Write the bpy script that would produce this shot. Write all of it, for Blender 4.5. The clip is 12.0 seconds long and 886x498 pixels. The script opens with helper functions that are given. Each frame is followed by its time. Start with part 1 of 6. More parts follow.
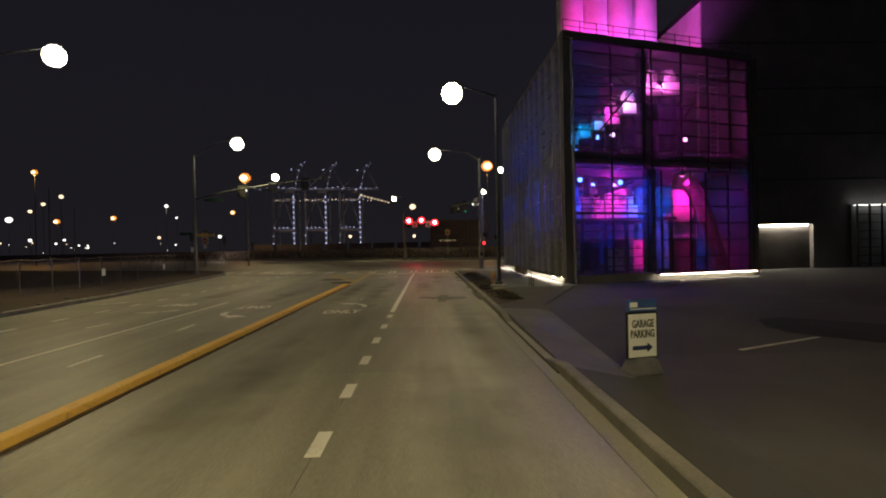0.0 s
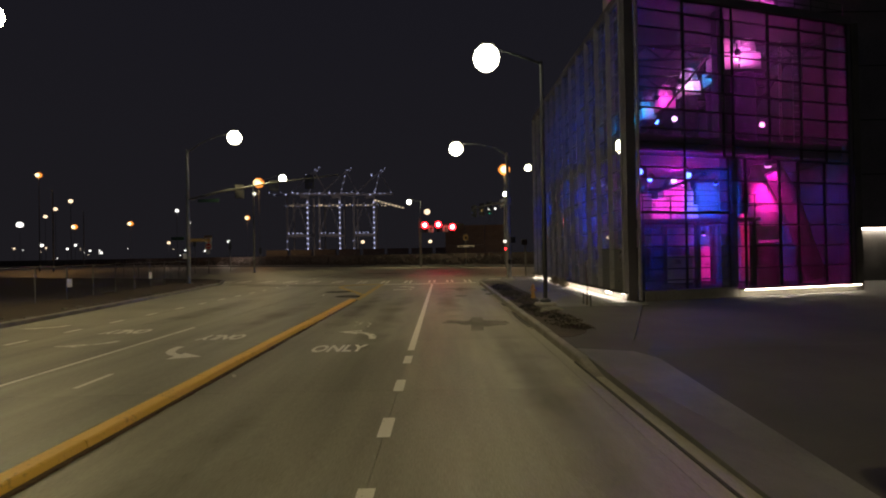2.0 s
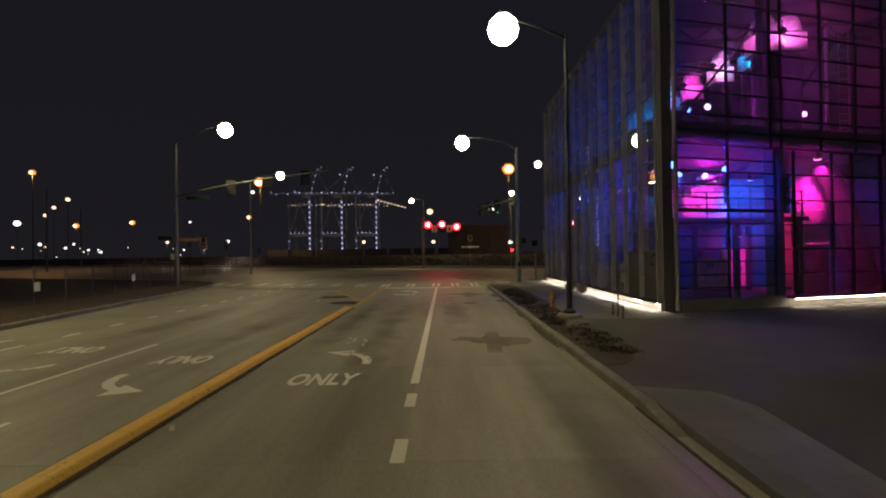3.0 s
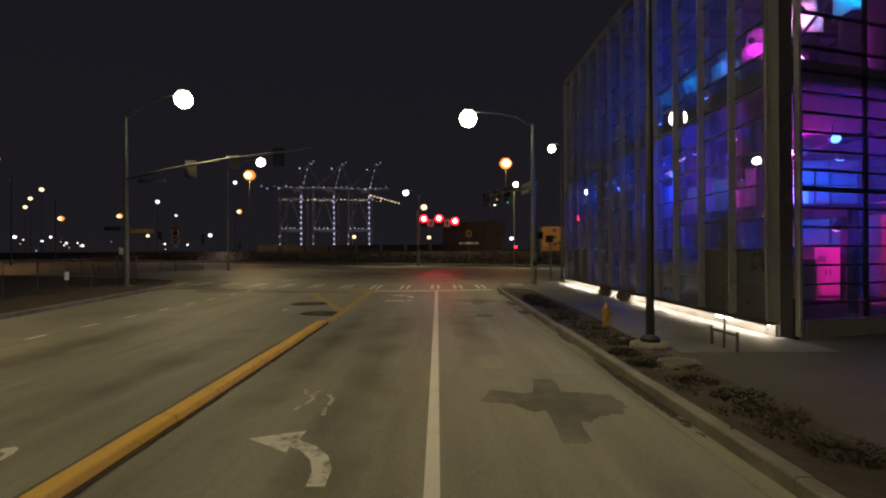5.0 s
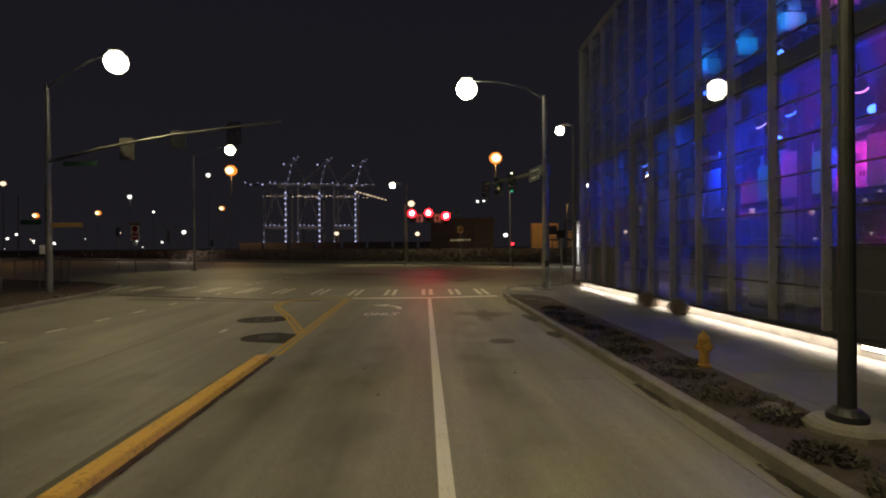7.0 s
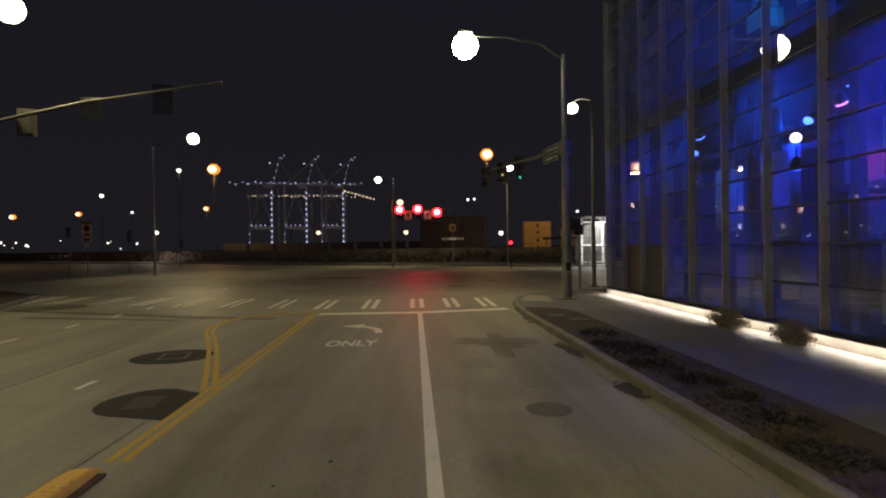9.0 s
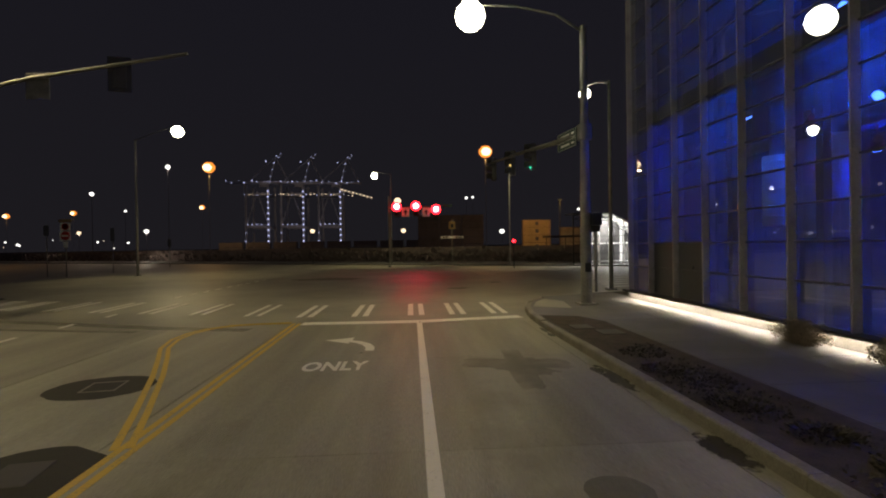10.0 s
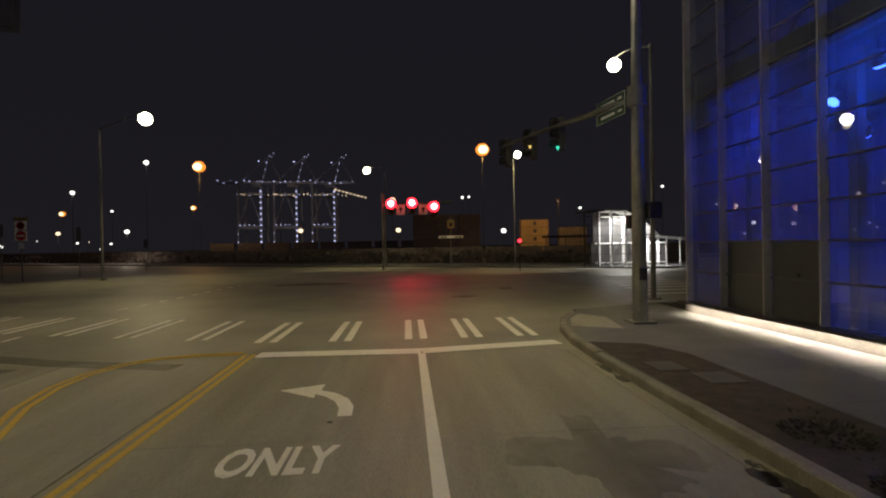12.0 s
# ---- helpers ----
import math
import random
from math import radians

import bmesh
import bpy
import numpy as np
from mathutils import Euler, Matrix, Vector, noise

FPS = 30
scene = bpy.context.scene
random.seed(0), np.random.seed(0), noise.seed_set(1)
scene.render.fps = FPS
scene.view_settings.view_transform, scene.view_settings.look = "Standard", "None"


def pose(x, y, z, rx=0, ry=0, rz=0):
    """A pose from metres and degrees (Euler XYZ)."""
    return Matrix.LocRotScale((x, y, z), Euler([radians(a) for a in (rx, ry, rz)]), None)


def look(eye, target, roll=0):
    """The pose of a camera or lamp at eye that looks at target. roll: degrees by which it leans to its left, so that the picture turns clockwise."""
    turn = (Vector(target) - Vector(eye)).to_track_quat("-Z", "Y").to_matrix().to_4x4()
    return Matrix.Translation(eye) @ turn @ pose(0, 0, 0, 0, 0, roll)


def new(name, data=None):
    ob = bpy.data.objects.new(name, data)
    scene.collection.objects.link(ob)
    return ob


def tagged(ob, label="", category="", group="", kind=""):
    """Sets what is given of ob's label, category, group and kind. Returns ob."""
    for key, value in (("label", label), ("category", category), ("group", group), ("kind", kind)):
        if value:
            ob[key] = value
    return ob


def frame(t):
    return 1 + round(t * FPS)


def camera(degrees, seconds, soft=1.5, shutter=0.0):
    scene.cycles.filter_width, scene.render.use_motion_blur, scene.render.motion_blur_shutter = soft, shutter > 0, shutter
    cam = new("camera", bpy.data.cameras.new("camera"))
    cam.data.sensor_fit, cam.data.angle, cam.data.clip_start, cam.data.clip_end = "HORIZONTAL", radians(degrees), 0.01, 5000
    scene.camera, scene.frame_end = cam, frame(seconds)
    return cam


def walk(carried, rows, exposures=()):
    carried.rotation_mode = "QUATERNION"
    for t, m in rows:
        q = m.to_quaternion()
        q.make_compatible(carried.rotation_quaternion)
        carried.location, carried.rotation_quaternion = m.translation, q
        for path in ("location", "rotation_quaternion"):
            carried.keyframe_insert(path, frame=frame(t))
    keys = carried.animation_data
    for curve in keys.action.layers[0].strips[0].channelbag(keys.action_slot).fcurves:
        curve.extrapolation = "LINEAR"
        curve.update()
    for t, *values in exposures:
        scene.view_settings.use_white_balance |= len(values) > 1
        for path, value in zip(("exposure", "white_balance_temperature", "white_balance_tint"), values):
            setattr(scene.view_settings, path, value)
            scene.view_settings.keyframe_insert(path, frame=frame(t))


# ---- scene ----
cam = camera(81.9, 12.0, soft=2.0)
PATH = [
    (0, (1.187, -1.497, 2.056), (1.246, 0.502, 2.048), -1.1),
    (0.5, (1.099, -0.167, 2.055), (1.152, 1.832, 2.05), -1.7),
    (1, (0.931, 1.094, 2.07), (0.96, 3.094, 2.077), -0.9),
    (1.5, (0.865, 2.346, 2.099), (0.876, 4.346, 2.11), -1.2),
    (2, (0.721, 3.598, 2.143), (0.726, 5.598, 2.158), -1.0),
    (2.5, (0.602, 4.916, 2.185), (0.604, 6.916, 2.201), -0.9),
    (3, (0.537, 6.115, 2.236), (0.533, 8.115, 2.252), -0.8),
    (5, (0.061, 11.747, 2.211), (0.084, 13.747, 2.214), -0.3),
    (5.5, (-0.015, 12.94, 2.258), (0.021, 14.939, 2.257), -0.4),
    (6, (-0.052, 14.331, 2.25), (-0.007, 16.33, 2.25), -0.5),
    (6.5, (-0.129, 15.606, 2.25), (-0.07, 17.605, 2.247), -0.5),
    (7, (-0.184, 16.862, 2.229), (-0.111, 18.86, 2.221), -0.4),
    (9, (-0.155, 22.053, 2.219), (-0.041, 24.05, 2.209), -0.8),
    (9.5, (-0.182, 23.22, 2.222), (-0.065, 25.217, 2.211), -0.7),
    (10, (-0.173, 24.438, 2.212), (-0.05, 26.435, 2.197), -0.9),
    (10.5, (-0.201, 25.64, 2.194), (-0.073, 27.635, 2.179), -0.8),
    (11, (-0.219, 26.732, 2.185), (-0.087, 28.728, 2.174), -0.7),
    (11.5, (-0.233, 27.71, 2.188), (-0.098, 29.706, 2.181), -0.5),
    (12, (-0.254, 28.611, 2.198), (-0.111, 30.606, 2.185), -1.0),
]
walk(cam, [(t, look(eye, target, roll)) for t, eye, target, roll in PATH])

# ---- world: a clear black night over a port city ----
world = bpy.data.worlds.new("night_sky")
scene.world = world
world.use_nodes = True
wn, wl = world.node_tree.nodes, world.node_tree.links
bg = wn["Background"]
coord = wn.new("ShaderNodeTexCoord")
sep = wn.new("ShaderNodeSeparateXYZ")
ramp = wn.new("ShaderNodeValToRGB")
wl.new(coord.outputs["Generated"], sep.inputs[0])
wl.new(sep.outputs["Z"], ramp.inputs[0])
ramp.color_ramp.elements[0].color = (0.0112, 0.0102, 0.0126, 1)
ramp.color_ramp.elements[1].position = 0.6
ramp.color_ramp.elements[1].color = (0.0086, 0.0082, 0.0126, 1)
wl.new(ramp.outputs[0], bg.inputs[0])
bg.inputs[1].default_value = 1.0

STREET_WATTS = 1900.0
STREET_COLOUR = (1.0, 0.825, 0.405)
SODIUM = (1.0, 0.50, 0.14)
PINK = (1.0, 0.02, 0.36)
BLUE = (0.008, 0.045, 1.0)
CYAN = (0.0, 0.38, 1.0)


# ---- materials ----
def nodes_of(name):
    m = bpy.data.materials.new(name)
    m.use_nodes = True
    nt = m.node_tree
    return m, nt, nt.nodes["Principled BSDF"]


def surface(name, dark, light, rough=0.7, metal=0.0, grain=40.0, blotch=1.2, bump=0.15, streak=(1, 1, 1), vary=0.0, spec=0.5, dist=0.01):
    """A painted, poured or earthen surface: fine grain over broad blotches, with relief."""
    m, nt, p = nodes_of(name)
    n, l = nt.nodes, nt.links
    tc = n.new("ShaderNodeTexCoord")
    geo = n.new("ShaderNodeNewGeometry")
    mp = n.new("ShaderNodeMapping")
    mp.inputs["Scale"].default_value = streak
    l.new(geo.outputs["Position"], mp.inputs[0])
    a, b = n.new("ShaderNodeTexNoise"), n.new("ShaderNodeTexNoise")
    a.inputs["Scale"].default_value, a.inputs["Detail"].default_value = grain, 5
    b.inputs["Scale"].default_value, b.inputs["Detail"].default_value = blotch, 6
    b.inputs["Roughness"].default_value = 0.6
    for t in (a, b):
        l.new(mp.outputs[0], t.inputs["Vector"])
    mixf = n.new("ShaderNodeMath")
    mixf.operation = "MULTIPLY_ADD"
    mixf.inputs[1].default_value = 0.35
    l.new(a.outputs[0], mixf.inputs[0])
    sc = n.new("ShaderNodeMath")
    sc.operation = "MULTIPLY"
    sc.inputs[1].default_value = 0.65
    l.new(b.outputs[0], sc.inputs[0])
    l.new(sc.outputs[0], mixf.inputs[2])
    r = n.new("ShaderNodeValToRGB")
    r.color_ramp.elements[0].position, r.color_ramp.elements[1].position = 0.36, 0.64
    r.color_ramp.elements[0].color, r.color_ramp.elements[1].color = (*dark, 1), (*light, 1)
    l.new(mixf.outputs[0], r.inputs[0])
    colour = r.outputs[0]
    if vary:
        info = n.new("ShaderNodeObjectInfo")
        mr = n.new("ShaderNodeMapRange")
        mr.inputs[3].default_value, mr.inputs[4].default_value = 1 - vary, 1 + vary
        l.new(info.outputs["Random"], mr.inputs[0])
        mul = n.new("ShaderNodeVectorMath")
        mul.operation = "SCALE"
        l.new(colour, mul.inputs[0])
        l.new(mr.outputs[0], mul.inputs["Scale"])
        colour = mul.outputs[0]
    l.new(colour, p.inputs["Base Color"])
    rr = n.new("ShaderNodeMapRange")
    rr.inputs[3].default_value, rr.inputs[4].default_value = max(0.05, rough - 0.12), min(1, rough + 0.12)
    l.new(b.outputs[0], rr.inputs[0])
    l.new(rr.outputs[0], p.inputs["Roughness"])
    p.inputs["Metallic"].default_value = metal
    p.inputs["Specular IOR Level"].default_value = spec
    if bump:
        bp = n.new("ShaderNodeBump")
        bp.inputs["Strength"].default_value, bp.inputs["Distance"].default_value = bump, dist
        l.new(mixf.outputs[0], bp.inputs["Height"])
        l.new(bp.outputs[0], p.inputs["Normal"])
    return m


def worn_paint(name, colour, under, wear=0.45, rough=0.6, chip=28.0):
    """Road paint rubbed through to the concrete in flecks."""
    m, nt, p = nodes_of(name)
    n, l = nt.nodes, nt.links
    geo = n.new("ShaderNodeNewGeometry")
    a, b = n.new("ShaderNodeTexNoise"), n.new("ShaderNodeTexNoise")
    a.inputs["Scale"].default_value, a.inputs["Detail"].default_value = chip, 8
    b.inputs["Scale"].default_value, b.inputs["Detail"].default_value = 2.2, 3
    for t in (a, b):
        l.new(geo.outputs["Position"], t.inputs["Vector"])
    add = n.new("ShaderNodeMath")
    add.operation = "MULTIPLY_ADD"
    add.inputs[1].default_value = 0.6
    l.new(b.outputs[0], add.inputs[0])
    l.new(a.outputs[0], add.inputs[2])
    r = n.new("ShaderNodeValToRGB")
    r.color_ramp.elements[0].position, r.color_ramp.elements[1].position = wear + 0.12, wear + 0.36
    r.color_ramp.elements[0].color, r.color_ramp.elements[1].color = (*under, 1), (*colour, 1)
    l.new(add.outputs[0], r.inputs[0])
    l.new(r.outputs[0], p.inputs["Base Color"])
    p.inputs["Roughness"].default_value = rough
    return m


def soaked(name, dark, light, start=-0.2, full=0.12, most=0.92, size=2.2):
    """A stain that breaks up into blotches towards its rim."""
    m = surface(name, dark, light, 0.55, grain=60, blotch=2.5, bump=0.1)
    n, l = m.node_tree.nodes, m.node_tree.links
    p, out = n["Principled BSDF"], n["Material Output"]
    geo = n.new("ShaderNodeNewGeometry")
    tc = n.new("ShaderNodeTexCoord")
    off = n.new("ShaderNodeVectorMath")
    off.operation = "MULTIPLY_ADD"
    off.inputs[1].default_value, off.inputs[2].default_value = (1, 1, 0), (-0.5, -0.5, 0)
    l.new(tc.outputs["Generated"], off.inputs[0])
    ln = n.new("ShaderNodeVectorMath")
    ln.operation = "LENGTH"
    l.new(off.outputs[0], ln.inputs[0])
    nz = n.new("ShaderNodeTexNoise")
    nz.inputs["Scale"].default_value, nz.inputs["Detail"].default_value = size, 3
    l.new(geo.outputs["Position"], nz.inputs["Vector"])
    s = n.new("ShaderNodeMath")
    s.operation = "MULTIPLY_ADD"
    s.inputs[1].default_value = -1.25
    l.new(ln.outputs["Value"], s.inputs[0])
    l.new(nz.outputs[0], s.inputs[2])
    r = n.new("ShaderNodeMapRange")
    r.inputs[1].default_value, r.inputs[2].default_value, r.inputs[4].default_value = start, full, most
    l.new(s.outputs[0], r.inputs[0])
    clear, mix = n.new("ShaderNodeBsdfTransparent"), n.new("ShaderNodeMixShader")
    l.new(r.outputs[0], mix.inputs[0])
    l.new(clear.outputs[0], mix.inputs[1])
    l.new(p.outputs[0], mix.inputs[2])
    l.new(mix.outputs[0], out.inputs[0])
    return m


def glow(name, colour, strength, body=(0.8, 0.8, 0.8)):
    m, nt, p = nodes_of(name)
    p.inputs["Base Color"].default_value = (*body, 1)
    p.inputs["Emission Color"].default_value = (*colour, 1)
    p.inputs["Emission Strength"].default_value = strength
    return m


def pane_glass(name, tint, haze, gloss=0.06, veil=0.5, mirror=0.75):
    """Fritted architectural glass: clear, a little milky, mirror-like at a slant."""
    m, nt, p = nodes_of(name)
    n, l = nt.nodes, nt.links
    n.remove(p)
    out = n["Material Output"]
    clear, milk, shine = n.new("ShaderNodeBsdfTransparent"), n.new("ShaderNodeBsdfDiffuse"), n.new("ShaderNodeBsdfGlossy")
    clear.inputs[0].default_value = (*tint, 1)
    milk.inputs[0].default_value = (0.72, 0.70, 0.70, 1)
    shine.inputs["Roughness"].default_value = gloss
    info = n.new("ShaderNodeNewGeometry")
    noise_n = n.new("ShaderNodeTexNoise")
    noise_n.inputs["Scale"].default_value = 0.7
    l.new(info.outputs["Position"], noise_n.inputs["Vector"])
    mr = n.new("ShaderNodeMapRange")
    mr.inputs[3].default_value, mr.inputs[4].default_value = haze * 0.7, haze * 1.3
    l.new(noise_n.outputs[0], mr.inputs[0])
    soft_side = n.new("ShaderNodeBsdfTranslucent")
    soft_side.inputs[0].default_value = (0.62, 0.62, 0.72, 1)
    m0, m1, m2 = n.new("ShaderNodeMixShader"), n.new("ShaderNodeMixShader"), n.new("ShaderNodeMixShader")
    m0.inputs[0].default_value = veil
    l.new(milk.outputs[0], m0.inputs[1])
    l.new(soft_side.outputs[0], m0.inputs[2])
    l.new(mr.outputs[0], m1.inputs[0])
    l.new(clear.outputs[0], m1.inputs[1])
    l.new(m0.outputs[0], m1.inputs[2])
    lw = n.new("ShaderNodeLayerWeight")
    lw.inputs[0].default_value = 0.5
    pw = n.new("ShaderNodeMath")
    pw.operation = "POWER"
    pw.inputs[1].default_value = 2.2
    l.new(lw.outputs["Facing"], pw.inputs[0])
    fm = n.new("ShaderNodeMath")
    fm.operation = "MULTIPLY_ADD"
    fm.inputs[1].default_value, fm.inputs[2].default_value = mirror, 0.04
    l.new(pw.outputs[0], fm.inputs[0])
    l.new(fm.outputs[0], m2.inputs[0])
    l.new(m1.outputs[0], m2.inputs[1])
    l.new(shine.outputs[0], m2.inputs[2])
    l.new(m2.outputs[0], out.inputs[0])
    return m


CONCRETE_ROAD = surface("road_concrete", (0.17, 0.16, 0.128), (0.35, 0.335, 0.275), 0.52, grain=55, blotch=0.8, bump=0.12, streak=(1.6, 0.14, 1), vary=0.08)
CROSS_ROAD = surface("cross_street_concrete", (0.16, 0.152, 0.122), (0.33, 0.315, 0.26), 0.5, grain=40, blotch=0.3, bump=0.12)
JOINT = surface("joint_sealant", (0.03, 0.03, 0.028), (0.06, 0.055, 0.05), 0.8, bump=0)
TAR = surface("tar_patch", (0.12, 0.115, 0.095), (0.185, 0.176, 0.148), 0.75, grain=70, blotch=2.0, bump=0.3)
OIL = soaked("oil_stain", (0.085, 0.08, 0.066), (0.14, 0.132, 0.11), -0.7, 0.35, 0.47, 2.4)
OIL_FAINT = soaked("faint_oil", (0.10, 0.095, 0.078), (0.17, 0.16, 0.135), -0.05, 0.5, 0.3, 0.8)
OIL_TRACK = soaked("tyre_track", (0.07, 0.065, 0.055), (0.12, 0.112, 0.095), -1.1, 0.1, 0.2, 1.6)
OIL_OLD = soaked("old_oil_stain", (0.10, 0.095, 0.08), (0.16, 0.15, 0.125), -0.6, 0.4, 0.31, 3.0)
ASPHALT = surface("lot_asphalt", (0.048, 0.046, 0.046), (0.096, 0.092, 0.09), 0.85, grain=90, blotch=0.4, bump=0.4)
PATCH_ASPHALT = surface("patch_asphalt", (0.022, 0.02, 0.017), (0.042, 0.038, 0.032), 0.85, grain=80, blotch=2.0, bump=0.4)
ASPHALT_NEW = surface("fresh_asphalt", (0.012, 0.012, 0.013), (0.028, 0.027, 0.027), 0.8, grain=90, blotch=0.8, bump=0.4)
EARTH = surface("dry_earth", (0.028, 0.020, 0.015), (0.065, 0.045, 0.033), 0.95, grain=18, blotch=0.5, bump=0.8, dist=0.03)
MULCH = surface("bark_mulch", (0.026, 0.02, 0.016), (0.08, 0.062, 0.048), 0.95, grain=45, blotch=4, bump=1.0, dist=0.03)
KERB = surface("kerb_concrete", (0.135, 0.126, 0.11), (0.265, 0.248, 0.22), 0.75, grain=35, blotch=1.6, bump=0.3, vary=0.06)
PAVING = surface("pavement_concrete", (0.098, 0.096, 0.098), (0.168, 0.165, 0.168), 0.75, grain=60, blotch=0.9, bump=0.2, vary=0.06)
PLINTH = surface("plinth_concrete", (0.10, 0.094, 0.084), (0.17, 0.16, 0.145), 0.7, grain=30, blotch=1.5, bump=0.2)
DARK_CONCRETE = surface("dark_concrete", (0.06, 0.057, 0.055), (0.12, 0.115, 0.11), 0.8, grain=30, blotch=0.8, bump=0.2)
WHITE_PAINT = worn_paint("white_road_paint", (0.78, 0.76, 0.70), (0.27, 0.26, 0.21), 0.34)
YELLOW_PAINT = worn_paint("yellow_road_paint", (0.60, 0.40, 0.05), (0.24, 0.21, 0.14), 0.36)
YELLOW_KERB = worn_paint("yellow_kerb_paint", (0.88, 0.54, 0.10), (0.50, 0.28, 0.075), 0.36, chip=16.0)
KERB_FOOT = surface("rusty_kerb_bedding", (0.075, 0.048, 0.03), (0.17, 0.115, 0.07), 0.9, grain=30, blotch=3, bump=0.6, dist=0.02)
GALVANISED = surface("galvanised_steel", (0.17, 0.17, 0.165), (0.28, 0.275, 0.265), 0.5, metal=0.7, grain=30, blotch=3, bump=0.05)
PAINTED_POLE = surface("dark_painted_steel", (0.018, 0.019, 0.024), (0.035, 0.036, 0.042), 0.5, metal=0.2, grain=30, blotch=3, bump=0.05)
MULLION = surface("anodised_mullion", (0.24, 0.23, 0.235), (0.36, 0.345, 0.35), 0.5, metal=0.0, grain=20, blotch=2, bump=0.05)
RAIL_GREY = surface("grey_glazing_rail", (0.07, 0.068, 0.072), (0.12, 0.115, 0.12), 0.5, metal=0.1, grain=20, blotch=2, bump=0.05)
MULLION_DARK = surface("dark_mullion", (0.025, 0.025, 0.028), (0.05, 0.05, 0.055), 0.5, metal=0.3, grain=20, blotch=2, bump=0.05)
CLADDING = surface("dark_metal_cladding", (0.13, 0.12, 0.135), (0.19, 0.175, 0.195), 0.55, metal=0.2, grain=14, blotch=0.6, bump=0.08)
GREY_WALL = surface("grey_wall_panel", (0.17, 0.16, 0.17), (0.25, 0.24, 0.245), 0.7, grain=8, blotch=0.4, bump=0.05)
SPANDREL = surface("grey_spandrel_panel", (0.055, 0.055, 0.06), (0.085, 0.085, 0.09), 0.3, grain=20, blotch=0.7, bump=0.05)
DUCT = surface("pale_painted_duct", (0.55, 0.55, 0.54), (0.75, 0.75, 0.73), 0.5, grain=18, blotch=1.2, bump=0.05)
STEEL_DARK = surface("dark_plant_steel", (0.06, 0.06, 0.065), (0.12, 0.12, 0.125), 0.5, metal=0.4, grain=25, blotch=2, bump=0.08)
STACK_PAINT = surface("pale_stack_paint", (0.60, 0.57, 0.54), (0.76, 0.73, 0.70), 0.55, grain=10, blotch=0.8, bump=0.05)
INNER_WALL = surface("plant_room_wall", (0.13, 0.13, 0.14), (0.24, 0.24, 0.25), 0.8, grain=10, blotch=0.6, bump=0.05)
HYDRANT_YELLOW = surface("hydrant_paint", (0.24, 0.13, 0.025), (0.38, 0.215, 0.04), 0.45, grain=30, blotch=8, bump=0.1)
ROCK = surface("granite_boulder", (0.07, 0.066, 0.058), (0.16, 0.15, 0.13), 0.85, grain=30, blotch=4, bump=0.8, dist=0.02)
BARK = surface("sapling_bark", (0.05, 0.035, 0.025), (0.11, 0.08, 0.06), 0.9, grain=60, blotch=6, bump=0.6)
LEAF = surface("shrub_leaf", (0.038, 0.033, 0.025), (0.08, 0.067, 0.05), 0.7, grain=30, blotch=3, bump=0, vary=0.3)
SIGN_WHITE = surface("sign_white", (0.80, 0.80, 0.78), (0.88, 0.88, 0.86), 0.4, grain=15, blotch=2, bump=0)
SIGN_BLUE = surface("sign_blue", (0.035, 0.08, 0.24), (0.055, 0.12, 0.32), 0.4, grain=15, blotch=3, bump=0)
SIGN_NAVY = surface("sign_navy", (0.02, 0.03, 0.10), (0.03, 0.045, 0.14), 0.5, grain=15, blotch=3, bump=0)
SIGN_BLACK = surface("sign_black", (0.006, 0.006, 0.007), (0.014, 0.014, 0.015), 0.5, grain=15, blotch=3, bump=0.05)
SIGNAL_BLACK = surface("signal_housing", (0.035, 0.034, 0.033), (0.06, 0.058, 0.056), 0.6, grain=15, blotch=3, bump=0.05)
SIGN_GREEN = surface("street_sign_green", (0.018, 0.045, 0.034), (0.03, 0.07, 0.052), 0.35, grain=15, blotch=3, bump=0)
SIGN_RED = surface("sign_red", (0.45, 0.02, 0.015), (0.6, 0.03, 0.02), 0.4, grain=15, blotch=3, bump=0)
SIGN_AMBER = surface("sign_amber", (0.26, 0.17, 0.07), (0.36, 0.24, 0.10), 0.4, grain=15, blotch=3, bump=0)
GREY_BASE = surface("moulded_base", (0.10, 0.10, 0.11), (0.17, 0.17, 0.18), 0.6, grain=30, blotch=3, bump=0.1)
BOX_ORANGE = surface("container_ochre", (0.40, 0.33, 0.21), (0.54, 0.45, 0.29), 0.6, grain=6, blotch=0.5, bump=0.05)
BOX_SLATE = surface("container_slate", (0.07, 0.078, 0.13), (0.105, 0.115, 0.19), 0.65, grain=6, blotch=0.5, bump=0.05)
BOX_GREY = surface("container_grey", (0.22, 0.21, 0.2), (0.34, 0.33, 0.31), 0.65, grain=6, blotch=0.5, bump=0.05)
CRANE_PAINT = surface("crane_paint", (0.30, 0.31, 0.33), (0.42, 0.43, 0.45), 0.6, grain=2, blotch=0.2, bump=0)
HEDGE = surface("far_hedge_leaf", (0.10, 0.083, 0.08), (0.17, 0.14, 0.136), 0.9, grain=6, blotch=1, bump=0)
GLASS_SIDE = pane_glass("fritted_glass", (0.80, 0.85, 0.94), 0.2, 0.008, 0.75, 1.0)
GLASS_FRONT = pane_glass("clear_glass", (0.92, 0.92, 0.94), 0.14, 0.02, 0.8, 0.6)
# worn by lens globes that are oversized to stand for the lamps' glare
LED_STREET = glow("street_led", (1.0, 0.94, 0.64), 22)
LED_STRIP = glow("led_strip", (1.0, 0.86, 0.66), 100)
LED_FRONT = glow("front_led_strip", (1.0, 0.84, 0.60), 48)
PLINTH_INSET = glow("plinth_inset_glow", (1.0, 0.9, 0.74), 3.5)
